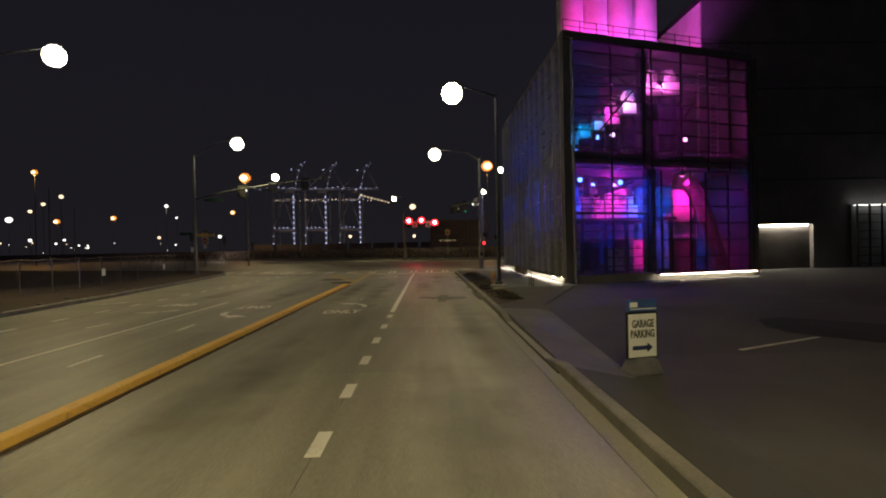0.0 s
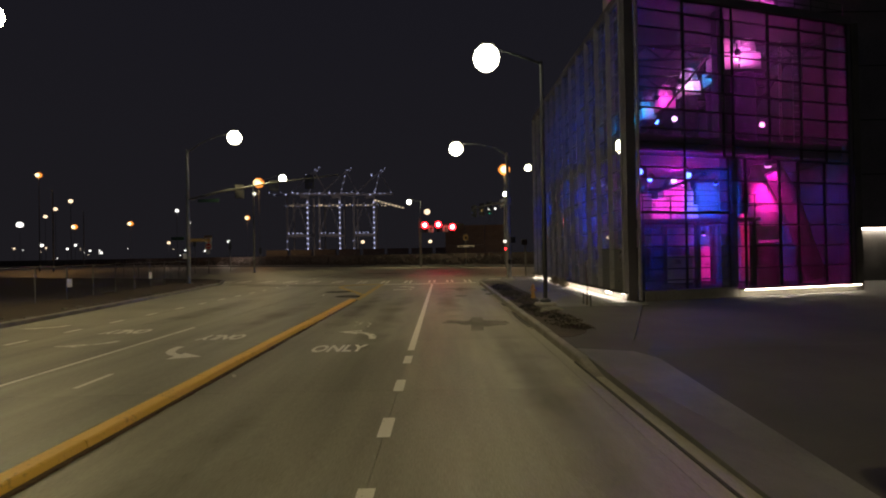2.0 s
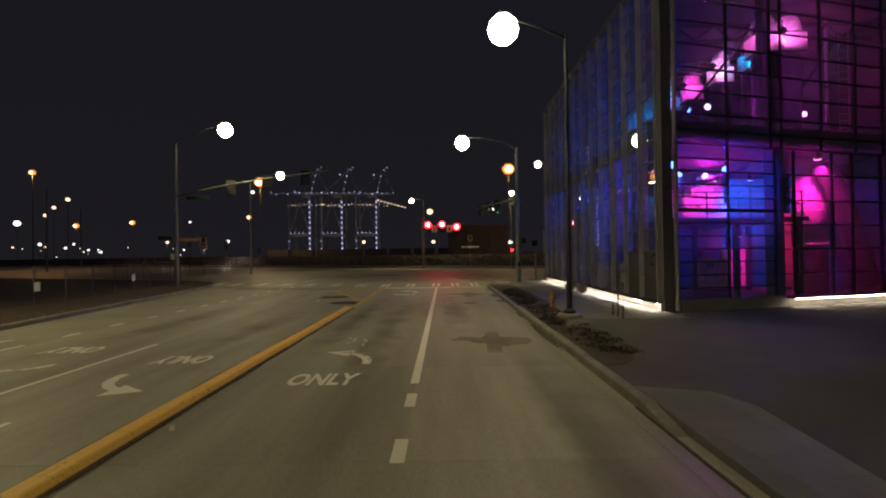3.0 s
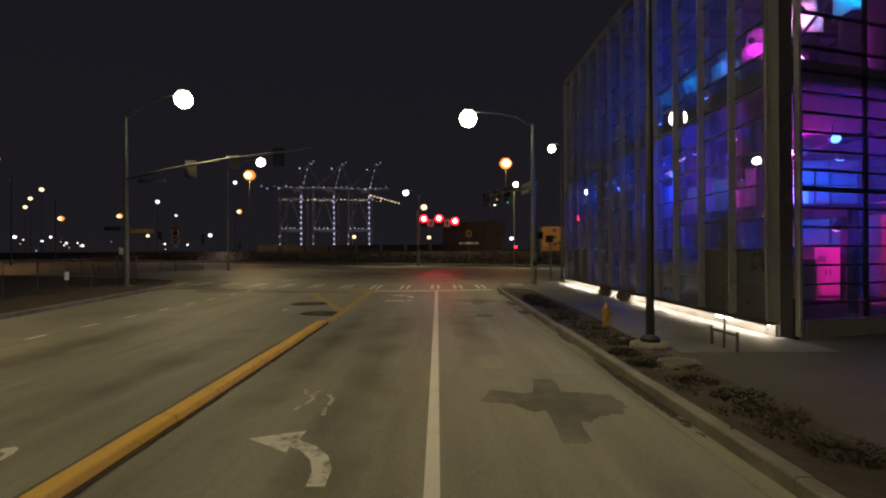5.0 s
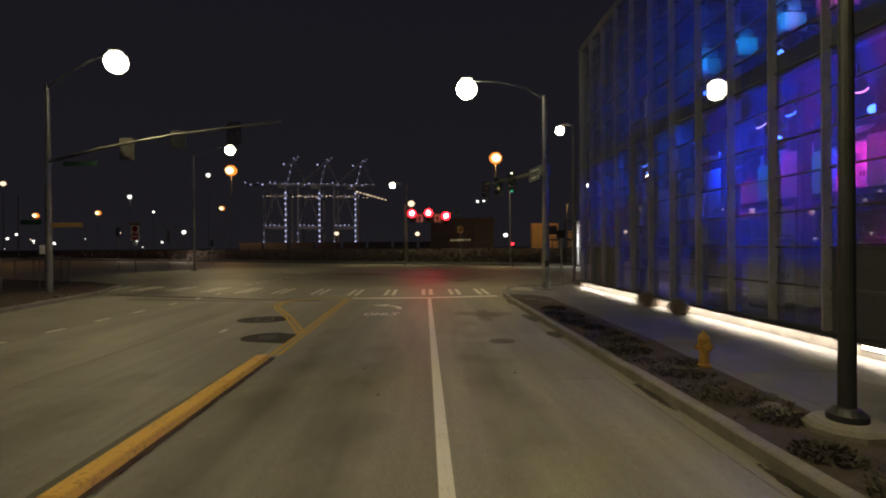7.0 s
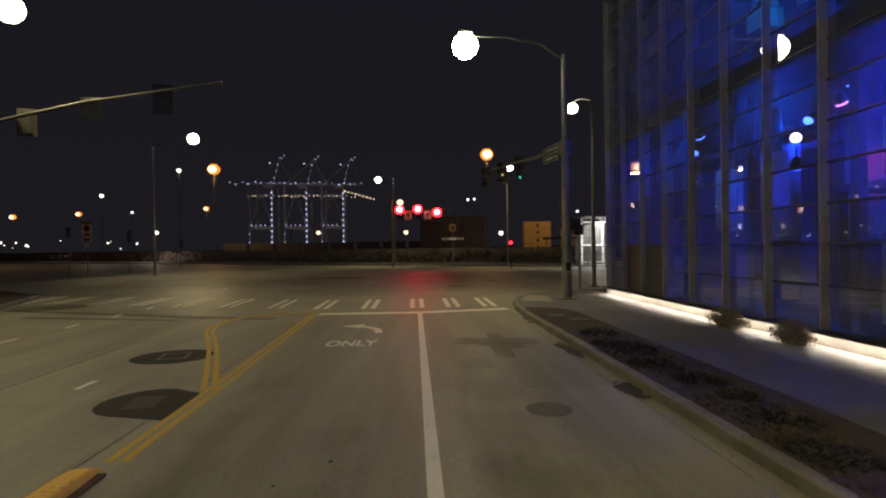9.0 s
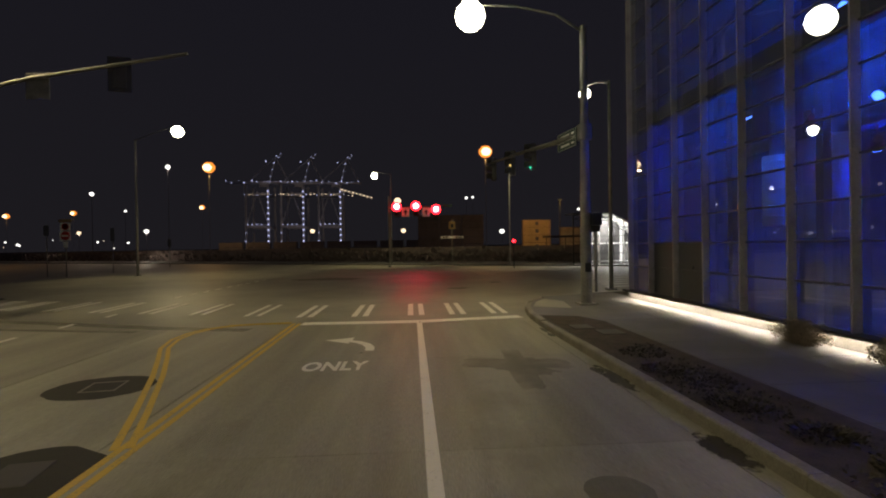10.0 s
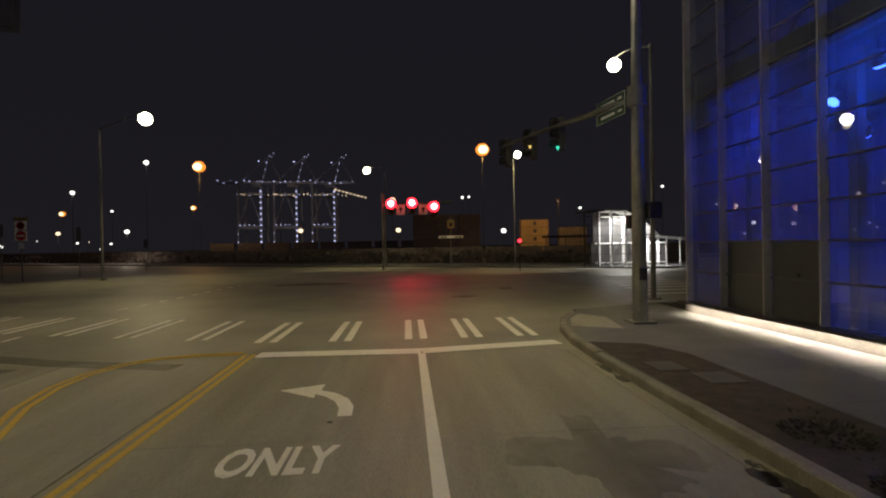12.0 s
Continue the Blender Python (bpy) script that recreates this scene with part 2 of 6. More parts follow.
SODIUM_GLOW = glow("sodium_lens", (1.0, 0.30, 0.035), 1.3)
SODIUM_CORE = glow("sodium_glare_core", (1.0, 0.80, 0.42), 3.0)
TWIG = surface("dry_twig", (0.15, 0.125, 0.10), (0.27, 0.225, 0.18), 0.9, grain=40, blotch=4, bump=0)
DEBRIS = soaked("wet_debris", (0.02, 0.017, 0.013), (0.05, 0.042, 0.032), -0.1, 0.1, 0.95, 7.0)
WARM_GLOW = glow("warm_lens", (1.0, 0.74, 0.48), 1.7)
WHITE_GLOW = glow("white_lens", (1.0, 0.97, 0.9), 2.2)
COOL_GLOW = glow("cool_crane_lens", (0.58, 0.60, 1.0), 1.6)
RED_GLOW = glow("red_signal_lens", (1.0, 0.012, 0.02), 11, (0.5, 0.02, 0.02))
RED_CORE = glow("red_signal_glare_core", (1.0, 0.5, 0.52), 14, (0.5, 0.1, 0.1))
GREEN_GLOW = glow("green_signal_lens", (0.05, 0.8, 0.5), 1.2, (0.02, 0.3, 0.2))
AMBER_GLOW = glow("amber_signal_lens", (1.0, 0.7, 0.2), 1.0, (0.5, 0.3, 0.05))
PINK_GLOW = glow("pink_fixture", (1.0, 0.25, 0.7), 8)
BLUE_GLOW = glow("blue_fixture", (0.08, 0.22, 1.0), 10)
VIOLET_GLOW = glow("violet_fixture", (0.85, 0.5, 1.0), 6)


# ---- mesh helpers ----
def box(bm, c, s, bevel=0.0, m=None):
    r = bmesh.ops.create_cube(bm, size=1, matrix=Matrix.LocRotScale(c, None, s))
    vs = r["verts"]
    if bevel:
        es = list({e for v in vs for e in v.link_edges})
        bmesh.ops.bevel(bm, geom=es, offset=bevel, segments=2, affect="EDGES", profile=0.6)
    return bm


def rod(bm, a, b, r0, r1=None, seg=12):
    a, b = Vector(a), Vector(b)
    r1 = r0 if r1 is None else r1
    d = b - a
    q = d.to_track_quat("Z", "Y").to_matrix().to_4x4()
    bmesh.ops.create_cone(bm, cap_ends=True, segments=seg, radius1=r0, radius2=r1, depth=d.length, matrix=Matrix.Translation((a + b) / 2) @ q)
    return bm


def hose(bm, pts, r0, r1=None, seg=10):
    """A round tube along points, tapering from r0 to r1."""
    pts = [Vector(p) for p in pts]
    r1 = r0 if r1 is None else r1
    rings = []
    for i, p in enumerate(pts):
        d = (pts[min(i + 1, len(pts) - 1)] - pts[max(i - 1, 0)]).normalized()
        side = d.orthogonal().normalized() if i == 0 else (rings_side - d * rings_side.dot(d)).normalized()
        rings_side = side
        up = d.cross(side)
        r = r0 + (r1 - r0) * i / (len(pts) - 1)
        rings.append([bm.verts.new(p + (side * math.cos(t) + up * math.sin(t)) * r) for t in [2 * math.pi * k / seg for k in range(seg)]])
    for u, v in zip(rings, rings[1:]):
        for k in range(seg):
            bm.faces.new((u[k], u[(k + 1) % seg], v[(k + 1) % seg], v[k]))
    bm.faces.new(rings[0][::-1])
    bm.faces.new(rings[-1])
    return bm


def lathe(bm, profile, c=(0, 0, 0), seg=24):
    rings = []
    for r, z in profile:
        rings.append([bm.verts.new((c[0] + r * math.cos(2 * math.pi * k / seg), c[1] + r * math.sin(2 * math.pi * k / seg), c[2] + z)) for k in range(seg)])
    for u, v in zip(rings, rings[1:]):
        for k in range(seg):
            bm.faces.new((u[k], u[(k + 1) % seg], v[(k + 1) % seg], v[k]))
    bm.faces.new(rings[0][::-1])
    bm.faces.new(rings[-1])
    return bm


def slab(bm, outline, z0, z1, bevel=0.0):
    """A plate with any outline, counter-clockwise, from z0 up to z1."""
    lo = [bm.verts.new((x, y, z0)) for x, y in outline]
    hi = [bm.verts.new((x, y, z1)) for x, y in outline]
    top = bm.faces.new(hi)
    bm.faces.new(lo[::-1])
    n = len(lo)
    for i in range(n):
        bm.faces.new((lo[i], lo[(i + 1) % n], hi[(i + 1) % n], hi[i]))
    if bevel:
        bmesh.ops.bevel(bm, geom=list(top.edges), offset=bevel, segments=2, affect="EDGES", profile=0.5)
    return bm


def ribbon(bm, pts, width, z0, z1, shift=0.0):
    """A bar of given width along a polyline on the ground."""
    P = [Vector((x, y)) for x, y in pts]
    L, R = [], []
    for i, p in enumerate(P):
        d = (P[min(i + 1, len(P) - 1)] - P[max(i - 1, 0)]).normalized()
        nrm = Vector((-d.y, d.x))
        L.append(p + nrm * (shift + width / 2))
        R.append(p + nrm * (shift - width / 2))
    v = [[bm.verts.new((*q, z)) for q in line] for line, z in ((L, z0), (R, z0), (R, z1), (L, z1))]
    for i in range(len(P) - 1):
        for a in range(4):
            bm.faces.new((v[a][i], v[(a + 1) % 4][i], v[(a + 1) % 4][i + 1], v[a][i + 1]))
    bm.faces.new([v[a][0] for a in (3, 2, 1, 0)])
    bm.faces.new([v[a][-1] for a in range(4)])
    return bm


def mesh_of(name, bm, material, smooth=False):
    bmesh.ops.recalc_face_normals(bm, faces=bm.faces[:])
    me = bpy.data.meshes.new(name)
    bm.to_mesh(me)
    bm.free()
    me.materials.append(material)
    if smooth:
        me.shade_smooth()
    return me


def part(name, bm, material, parent, label="", smooth=False):
    ob = new(name, mesh_of(name, bm, material, smooth))
    ob.parent = parent
    return tagged(ob, label)


def thing(name, at, label, category, group="", turn=0.0, kind=""):
    ob = new(name)
    ob.matrix_basis = pose(*at, 0, 0, turn)
    return tagged(ob, label, category, group, kind)


def whole(name, bm, material, at=(0, 0, 0), label="", category="", group="", kind="", turn=0.0, smooth=False):
    ob = new(name, mesh_of(name, bm, material, smooth))
    ob.matrix_basis = pose(*at, 0, 0, turn)
    return tagged(ob, label, category, group, kind)


def B():
    return bmesh.new()


def lettering(name, text, size, width, material, parent, m, depth=0.003, bold=0.0):
    """Raised flat letters in the built-in font, scaled to the given height and width, centred, in the plane of m."""
    c = bpy.data.curves.new("letters", "FONT")
    c.body, c.align_x, c.align_y, c.extrude, c.offset, c.resolution_u = text, "CENTER", "CENTER", 0.5, bold, 3
    tmp = bpy.data.objects.new("letters", c)
    scene.collection.objects.link(tmp)
    bpy.context.view_layer.update()
    me = bpy.data.meshes.new_from_object(tmp.evaluated_get(bpy.context.evaluated_depsgraph_get()))
    bpy.data.objects.remove(tmp)
    bpy.data.curves.remove(c)
    me.name = name
    co = np.zeros(len(me.vertices) * 3)
    me.vertices.foreach_get("co", co)
    co = co.reshape(-1, 3)
    lo, hi = co.min(0), co.max(0)
    co = (co - (lo + hi) / 2) * (np.array([width, size, depth]) / np.maximum(hi - lo, 1e-6))
    me.vertices.foreach_set("co", co.ravel())
    me.materials.clear()
    me.materials.append(material)
    me.transform(m)
    me.update()
    ob = new(name, me)
    ob.parent = parent
    return ob


def lamp(name, kind, parent, at, colour, watts, size=0.5, target=None, spot=None, blend=0.5):
    d = bpy.data.lights.new(name, kind)
    d.color, d.energy = colour, watts
    if kind == "AREA":
        d.shape, d.size = "DISK", size
    elif kind == "SPOT":
        d.spot_size, d.spot_blend, d.shadow_soft_size = radians(spot), blend, size
    else:
        d.shadow_soft_size = size
    ob = new(name, d)
    ob.parent = parent
    if target is not None:
        ob.matrix_basis = look(at, target)
    else:
        ob.matrix_basis = Matrix.Translation(at)
    return ob


# ---- ground and streets ----
bm = B()
box(bm, (0, 600, -0.95), (4000, 4000, 1.0))
whole("ground", bm, EARTH, label="dark bare earth reaching to the horizon", category="ground", kind="structure")

road = new("road", mesh_of("road", slab(B(), [(-16, -60), (3.3, -60), (3.3, 38), (3.6, 41), (4.8, 43.9), (8, 45.6), (160, 49), (160, 40.5), (170, 40.5), (170, 60), (20, 70), (-3, 84), (-45, 110), (-170, 180), (-170, 120), (-19.5, 50), (-16.3, 43), (-14.3, 29), (-13.5, 22.5), (-13.0, 16), (-13.0, -60)], -0.3, -0.012), CROSS_ROAD))
tagged(road, "worn grey-green concrete street with painted lane markings", "road", kind="structure")

# poured slabs of the approach, one for each lane and bay, with sealed joints between
lanes = [(-10.35, -6.87), (-6.85, -3.66), (-3.64, -0.075 + 0.07), (0.01, 3.0)]
for x0, x1 in lanes:
    w, h = x1 - x0 - 0.006, 4.57 - 0.006
    bm = B()
    slab(bm, [(-w / 2, -h / 2), (w / 2, -h / 2), (w / 2, h / 2), (-w / 2, h / 2)], -0.2, 0.0, 0.003)
    me = mesh_of("road_slab", bm, CONCRETE_ROAD)
    for k in range(15):
        ob = new("road_slab", me)
        ob.parent = road
        ob.location = ((x0 + x1) / 2, -29.5 + 4.57 * (k + 0.5), 0)
bm = B()
box(bm, (3.13, 4.5, -0.1), (0.24, 69, 0.196), 0.01)
part("gutter", bm, CONCRETE_ROAD, road, "pale concrete gutter pan along the kerb")

PAINT = 0.004


def stripe(name, pts, width, material, label="", shift=0.0, up=0.0):
    return part(name, ribbon(B(), pts, width, -0.002, PAINT + up, shift), material, road, label)


# dotted lane line, then the solid line up to the stop bar
dash = mesh_of("lane_dash", ribbon(B(), [(0, 0), (0, 0.70)], 0.16, -0.002, PAINT), WHITE_PAINT)
for k in range(-12, 6):
    ob = new("lane_dash", dash)
    ob.parent, ob.location = road, (0, 3.58 + 2.0 * k, 0)
stripe("lane_line", [(0, 14.9), (0.01, 27), (0.02, 39.06)], 0.15, WHITE_PAINT, "solid white lane line")
for a, b in (((-3.36, 39.42), (0.02, 39.32)), ((0.025, 39.32), (3.1, 39.85))):
    stripe("stop_line", [a, b], 0.5, WHITE_PAINT, "broad white stop bar")
# the ladder crosswalk in pairs of bars
for x in (2.63, 1.28, -0.06, -1.85, -3.6, -5.4, -7.43, -9.42, -11.45, -13.52, -15.67, -17.3):
    y0 = 40.7 + max(0.0, -x - 3.2) * 0.32
    half, lean = (0.2, 0.06) if x < -4 else (0.18, 0.0)
    for dx in (-half, half):
        stripe("crosswalk_bar", [(x + dx, y0), (x + dx - lean - max(0.0, -x - 10) * 0.03, y0 + 3.15)], 0.15 if x < -4 else 0.18, WHITE_PAINT)
for k in range(9):
    stripe("crosswalk_bar", [(9.6 + 0.35 * k, 49.6 + 1.5 * k), (13.4 + 0.35 * k, 49.9 + 1.5 * k)], 0.35, WHITE_PAINT)
# double yellow line behind the raised kerb, and its hooked branch
hook = [(-3.42, 30.3), (-3.84, 31.5), (-4.62, 33.6), (-5.2, 35.0), (-5.72, 36.2), (-5.98, 37.3), (-5.98, 38.2), (-5.75, 38.9), (-5.3, 39.35), (-4.7, 39.55), (-3.72, 39.62)]
for s in (-0.08, 0.08):
    stripe("yellow_line", [(-3.32, 27.6), (-3.36, 31.0), (-3.44, 34.5), (-3.53, 39.5)], 0.09, YELLOW_PAINT, "yellow centre line", s)
    stripe("yellow_line", hook, 0.09, YELLOW_PAINT, "curving yellow line", s, 0.004)
# the lanes that come the other way
stripe("lane_line", [(-6.86, -30), (-6.86, 19.2)], 0.1, WHITE_PAINT, "thin white lane line")
for k in range(14):
    stripe("lane_dash", [(-10.36, 8.3 + 2.06 * k), (-10.36, 9.0 + 2.06 * k)], 0.12, WHITE_PAINT)
for y in (8.0, 12.1, -2.0):
    stripe("lane_dash", [(-5.4, y), (-5.44, y + 1.0)], 0.09, WHITE_PAINT)
for y in (12.9, 9.0):
    stripe("lane_dash", [(-8.3, y), (-8.2, y + 0.85)], 0.09, WHITE_PAINT)
for y in (37.5, 39.75, 42.0):
    stripe("lane_dash", [(-10.3, y), (-10.38, y + 0.72)], 0.12, WHITE_PAINT)
for k in range(9):
    stripe("lane_dash", [(-11.0 + 0.08 * k, 48.4 + 1.45 * k), (-10.98 + 0.08 * k, 49.05 + 1.45 * k)], 0.12, WHITE_PAINT)


CHIPPED = worn_paint("chipped_road_paint", (0.74, 0.72, 0.66), (0.27, 0.26, 0.21), 0.47, chip=7.0)


def turn_arrow(x, y, flip=1, size=1.0, turn=0.0, material=WHITE_PAINT, stretch=1.0):
    """A left-turn arrow: a shaft that bends and a long barbed head."""
    outer = [(0.615, -0.62), (0.60, -0.22), (0.49, 0.14), (0.27, 0.45), (0.02, 0.63)]
    inner = [(-0.04, 0.44), (0.14, 0.29), (0.31, 0.03), (0.405, -0.28), (0.425, -0.62)]
    bm = slab(B(), outer + [(0.03, 0.98), (-0.62, 0.70), (-0.02, 0.24)] + inner, -0.002, PAINT)
    bm.transform(pose(x, y, 0, 0, 0, turn) @ Matrix.Diagonal((flip * size, size * stretch, 1, 1)))
    return part("turn_arrow", bm, material, road, "worn white turn arrow")


def word(x, y, w, h, turn=0.0):
    o = lettering("word_marking", "ONLY", h, w, WHITE_PAINT, road, pose(x, y, 0.001, 0, 0, turn), 0.006, 0.03)
    tagged(o, "white painted word ONLY")


word(-1.66, 15.3, 1.22, 0.85)
turn_arrow(-1.58, 17.12, size=0.94, material=CHIPPED)
word(-1.62, 34.0, 1.2, 0.72)
turn_arrow(-1.62, 35.95)
word(-5.15, 17.2, 1.15, 0.8, 180)
turn_arrow(-5.1, 15.3, 1, 0.95, 180)
word(-8.5, 18.55, 1.25, 0.8, 180)
turn_arrow(-8.25, 16.6, -1, 1.0, 180, CHIPPED, 0.55)
turn_arrow(-11.9, 19.9, -1, 0.9, 180, CHIPPED, 0.55)

GHOST = worn_paint("ghost_road_paint", (0.52, 0.50, 0.45), (0.26, 0.25, 0.2), 0.46)
for pts in ([(-1.62, 19.6), (-1.5, 19.35), (-1.5, 19.05)], [(-1.52, 18.95), (-1.48, 18.6)], [(-1.88, 19.5), (-1.8, 19.8)], [(-2.05, 19.9), (-1.95, 19.6)], [(-1.88, 19.7), (-1.8, 19.4), (-1.84, 19.1)], [(-1.9, 19.05), (-1.93, 18.85)], [(-3.1, 12.9), (-3.0, 12.7)]):
    stripe("old_marking", pts, 0.06, GHOST, "almost worn-off old paint")
stripe("lane_dash", [(-5.62, 30.6), (-5.62, 31.1)], 0.1, WHITE_PAINT)
# manhole lids and patches in the paving
rnd = random.Random(4)


def patch(x, y, rx, ry, rough=0.12, n=26, material=TAR, label="dark irregular tar patch"):
    pts = []
    for k in range(n):
        t = 2 * math.pi * k / n
        r = 1 + rnd.uniform(-rough, rough)
        pts.append((x + rx * r * math.cos(t), y + ry * r * math.sin(t)))
    return part("tar_patch", slab(B(), pts, -0.002, 0.003), material, road, label)


def manhole(x, y, r, collar, material=ASPHALT):
    patch(x, y, collar, collar, 0.02, 32, material, "round dark asphalt collar")
    bm = B()
    lathe(bm, [(r, -0.01), (r, 0.006), (r - 0.03, 0.009), (0.01, 0.009)], (x, y, 0), 28)
    for k in range(-3, 4):
        box(bm, (x + k * r * 0.24, y, 0.010), (r * 0.1, r * 1.3, 0.006))
    part("manhole_lid", bm, material, road, "round cast-iron manhole lid")


patch(-5.2, 33.0, 0.8, 0.72, 0.025, 40, PATCH_ASPHALT, "round dark asphalt patch")
fr = B()
for s in (-1, 1):
    box(fr, (s * 0.25, 0, 0), (0.028, 0.60, 0.012))
    box(fr, (0, s * 0.29, 0), (0.47, 0.028, 0.012))
fr.transform(pose(-5.18, 33.02, 0.006, 0, 0, 9))
part("cover_frame", fr, KERB, road, "pale square cover frame in the patch")
pts = [(-3.36 - 0.02 * k, 28.86 + 1.28 * k / 6) for k in range(7)] + [(-4.1 + 0.66 * math.cos(radians(t)), 29.78 + 0.68 * math.sin(radians(t)) + rnd.uniform(-0.01, 0.01)) for t in range(80, 272, 8)]
part("tar_patch", slab(B(), pts, -0.002, 0.003), PATCH_ASPHALT, road, "rounded dark asphalt patch beside the kerb")
lid = box(B(), (0, 0, 0), (0.44, 0.6, 0.01), 0.003)
lid.transform(pose(-4.11, 29.72, 0.006, 0, 0, 9))
part("valve_cover", lid, ASPHALT, road, "grey square valve cover")
manhole(1.64, 28.85, 0.28, 0.31, TAR)
# blotchy crossed oil stains, each a few soaked smears over one another
def smear(x, y, rx, ry, z, material, label, a=0.0):
    bm = B()
    m = pose(x, y, z, 0, 0, a)
    bm.faces.new([bm.verts.new(m @ Vector((rx * math.cos(t), ry * math.sin(t), 0))) for t in [2 * math.pi * k / 28 for k in range(28)]])
    part("oil_mark", bm, material, road, label)


def spill(x, y, z, arms, core, seed, material, label, steps=420):
    """A spill that ran out along a few arms: (bearing in degrees, reach, half width)."""
    bm = B()
    vs = []
    for k in range(steps):
        t = 360 * k / steps
        q = Vector((math.cos(radians(t)), math.sin(radians(t)), seed))
        ragged = 1 + 0.45 * noise.noise(q * 2.4) + 0.14 * noise.noise(q * 9) + 0.04 * noise.noise(q * 23)
        r = core * ragged
        for bearing, reach, half in arms:
            d = abs((t - bearing + 180) % 360 - 180)
            if d < 88:
                r = max(r, min(reach * (1 + 0.12 * noise.noise(q * 8) + 0.03 * noise.noise(q * 30)), half * ragged / max(0.01, math.sin(radians(d)))))
        vs.append(bm.verts.new((x + r * q.x, y + r * q.y, z)))
    bm.faces.new(vs)
    part("oil_stain", bm, material, road, label)


for x, y in ((1.7, 19.15), (1.72, 33.75)):
    spill(x, y, 0.0022, ((163, 1.0, 0.36), (-6, 1.0, 0.48), (84, 1.25, 0.2), (268, 1.65, 0.19), (300, 0.9, 0.3)), 0.5, y, OIL if y < 30 else OIL_OLD, "dark cross-shaped oil stain in the lane")
for x, y, rx, ry in ((3.1, 29.62, 0.14, 0.36), (3.11, 32.6, 0.11, 0.6), (3.02, 33.1, 0.08, 0.16), (3.18, 37.3, 0.05, 0.3), (3.17, 36.6, 0.06, 0.2), (3.19, 24.3, 0.05, 0.5), (3.18, 19.6, 0.07, 1.3), (3.19, 21.3, 0.05, 0.5)):
    smear(x, y, rx * 1.5, ry * 1.5, 0.0035, DEBRIS, "dark wet debris by the kerb")
for x, y, rx, ry in ((-6.0, 60.0, 2.6, 1.0), (2.2, 50.5, 0.5, 0.35)):
    patch(x, y, rx, ry, 0.25)
bm = B()
for t in range(6):
    box(bm, (4.5 + 0.09 * t, 54.2, 0.0), (0.05, 0.5, 0.01))
box(bm, (4.72, 54.2, -0.004), (0.62, 0.6, 0.008))
part("drain_grate", bm, STEEL_DARK, road, "cast-iron drain grate")

# long soft tyre and oil marks down the lanes
for x, y, w, l in ((-1.1, 22.0, 0.5, 9.0), (-2.5, 24.0, 0.45, 8.0), (1.0, 26.0, 0.5, 8.0), (2.3, 11.0, 0.5, 7.0), (-1.7, 6.5, 0.8, 4.0), (1.5, 4.5, 0.8, 4.5), (-8.5, 25.0, 0.7, 6.0), (-5.2, 22.5, 0.6, 5.0)):
    smear(x, y, w * 1.25, l, 0.0012, OIL_FAINT, "faint oil-darkened wheel track")

for pts, width in (([(-4.6, 38.5), (-7.2, 39.2), (-10.5, 40.5), (-13.6, 41.6), (-15.4, 42.3)], 0.5), ([(-7.6, 38.6), (-10.4, 39.3), (-13.4, 40.1)], 0.3)):
    part("tyre_mark", ribbon(B(), pts, width, 0.0006, 0.0018), OIL_TRACK, road, "dark curved tyre mark")
for x, y, r in ((-1.3, 26.3, 0.035), (-1.05, 27.4, 0.03), (-1.5, 26.9, 0.025), (-0.9, 24.6, 0.03), (1.4, 25.8, 0.04), (-1.25, 35.1, 0.05)):
    smear(x, y, r, r * 1.3, 0.003, DEBRIS, "small dark drip")

# raised yellow kerb between the directions, cast in lengths
median = thing("median_kerb", (-3.42, 27.35, 0), "long raised median kerb with worn yellow paint", "kerb", kind="structure")
prof = [(-0.15, 0.0), (0.15, 0.0), (0.148, 0.045), (0.125, 0.105), (0.10, 0.12), (-0.10, 0.12), (-0.125, 0.105), (-0.148, 0.045)]


def kerb_length(length, end=0.0):
    bm = B()
    rows = [(0.0, 1.0), (length - end, 1.0)] if not end else [(0.0, 1.0), (length - end, 1.0), (length - end * 0.4, 0.85), (length, 0.45)]
    rings = [[bm.verts.new((x * 0.92 * (0.6 + 0.4 * s), y, z * s)) for x, z in prof] for y, s in rows]
    for u, v in zip(rings, rings[1:]):
        for k in range(len(prof)):
            bm.faces.new((u[k], u[(k + 1) % len(prof)], v[(k + 1) % len(prof)], v[k]))
    bm.faces.new(rings[0][::-1])
    bm.faces.new(rings[-1])
    return bm


piece = mesh_of("kerb_block", kerb_length(2.985), YELLOW_KERB)
for k in range(1, 19):
    ob = new("kerb_block", piece)
    ob.parent, ob.location = median, (rnd.uniform(-0.012, 0.012), -3.0 * (k + 1) + 0.0, 0)
ob = part("kerb_block", kerb_length(2.99, 0.35), YELLOW_KERB, median)
ob.location = (0, -3.0, 0)
# its crumbling bedding, wider on one side than on the other
rim = [(0.20 + 0.03 * noise.noise(Vector((0, y * 1.3, 2))) + 0.02 * noise.noise(Vector((0, y * 5.0, 4))), y) for y in [-57.5 + 0.18 * k for k in range(320)]]
rim2 = [(-0.215 + 0.035 * noise.noise(Vector((3, y * 1.1, 2))) + 0.02 * noise.noise(Vector((3, y * 5.0, 4))), y) for _, y in rim]
part("kerb_base", slab(B(), rim + rim2[::-1], -0.01, 0.028), KERB_FOOT, median, "dark crumbling bedding under the kerb")
patch(-3.68, 20.0, 0.1, 6.5, 0.35, 40, TAR, "ragged dark strip along the median kerb")
patch(-3.68, 8.0, 0.08, 6.0, 0.35, 40, TAR, "ragged dark strip along the median kerb")

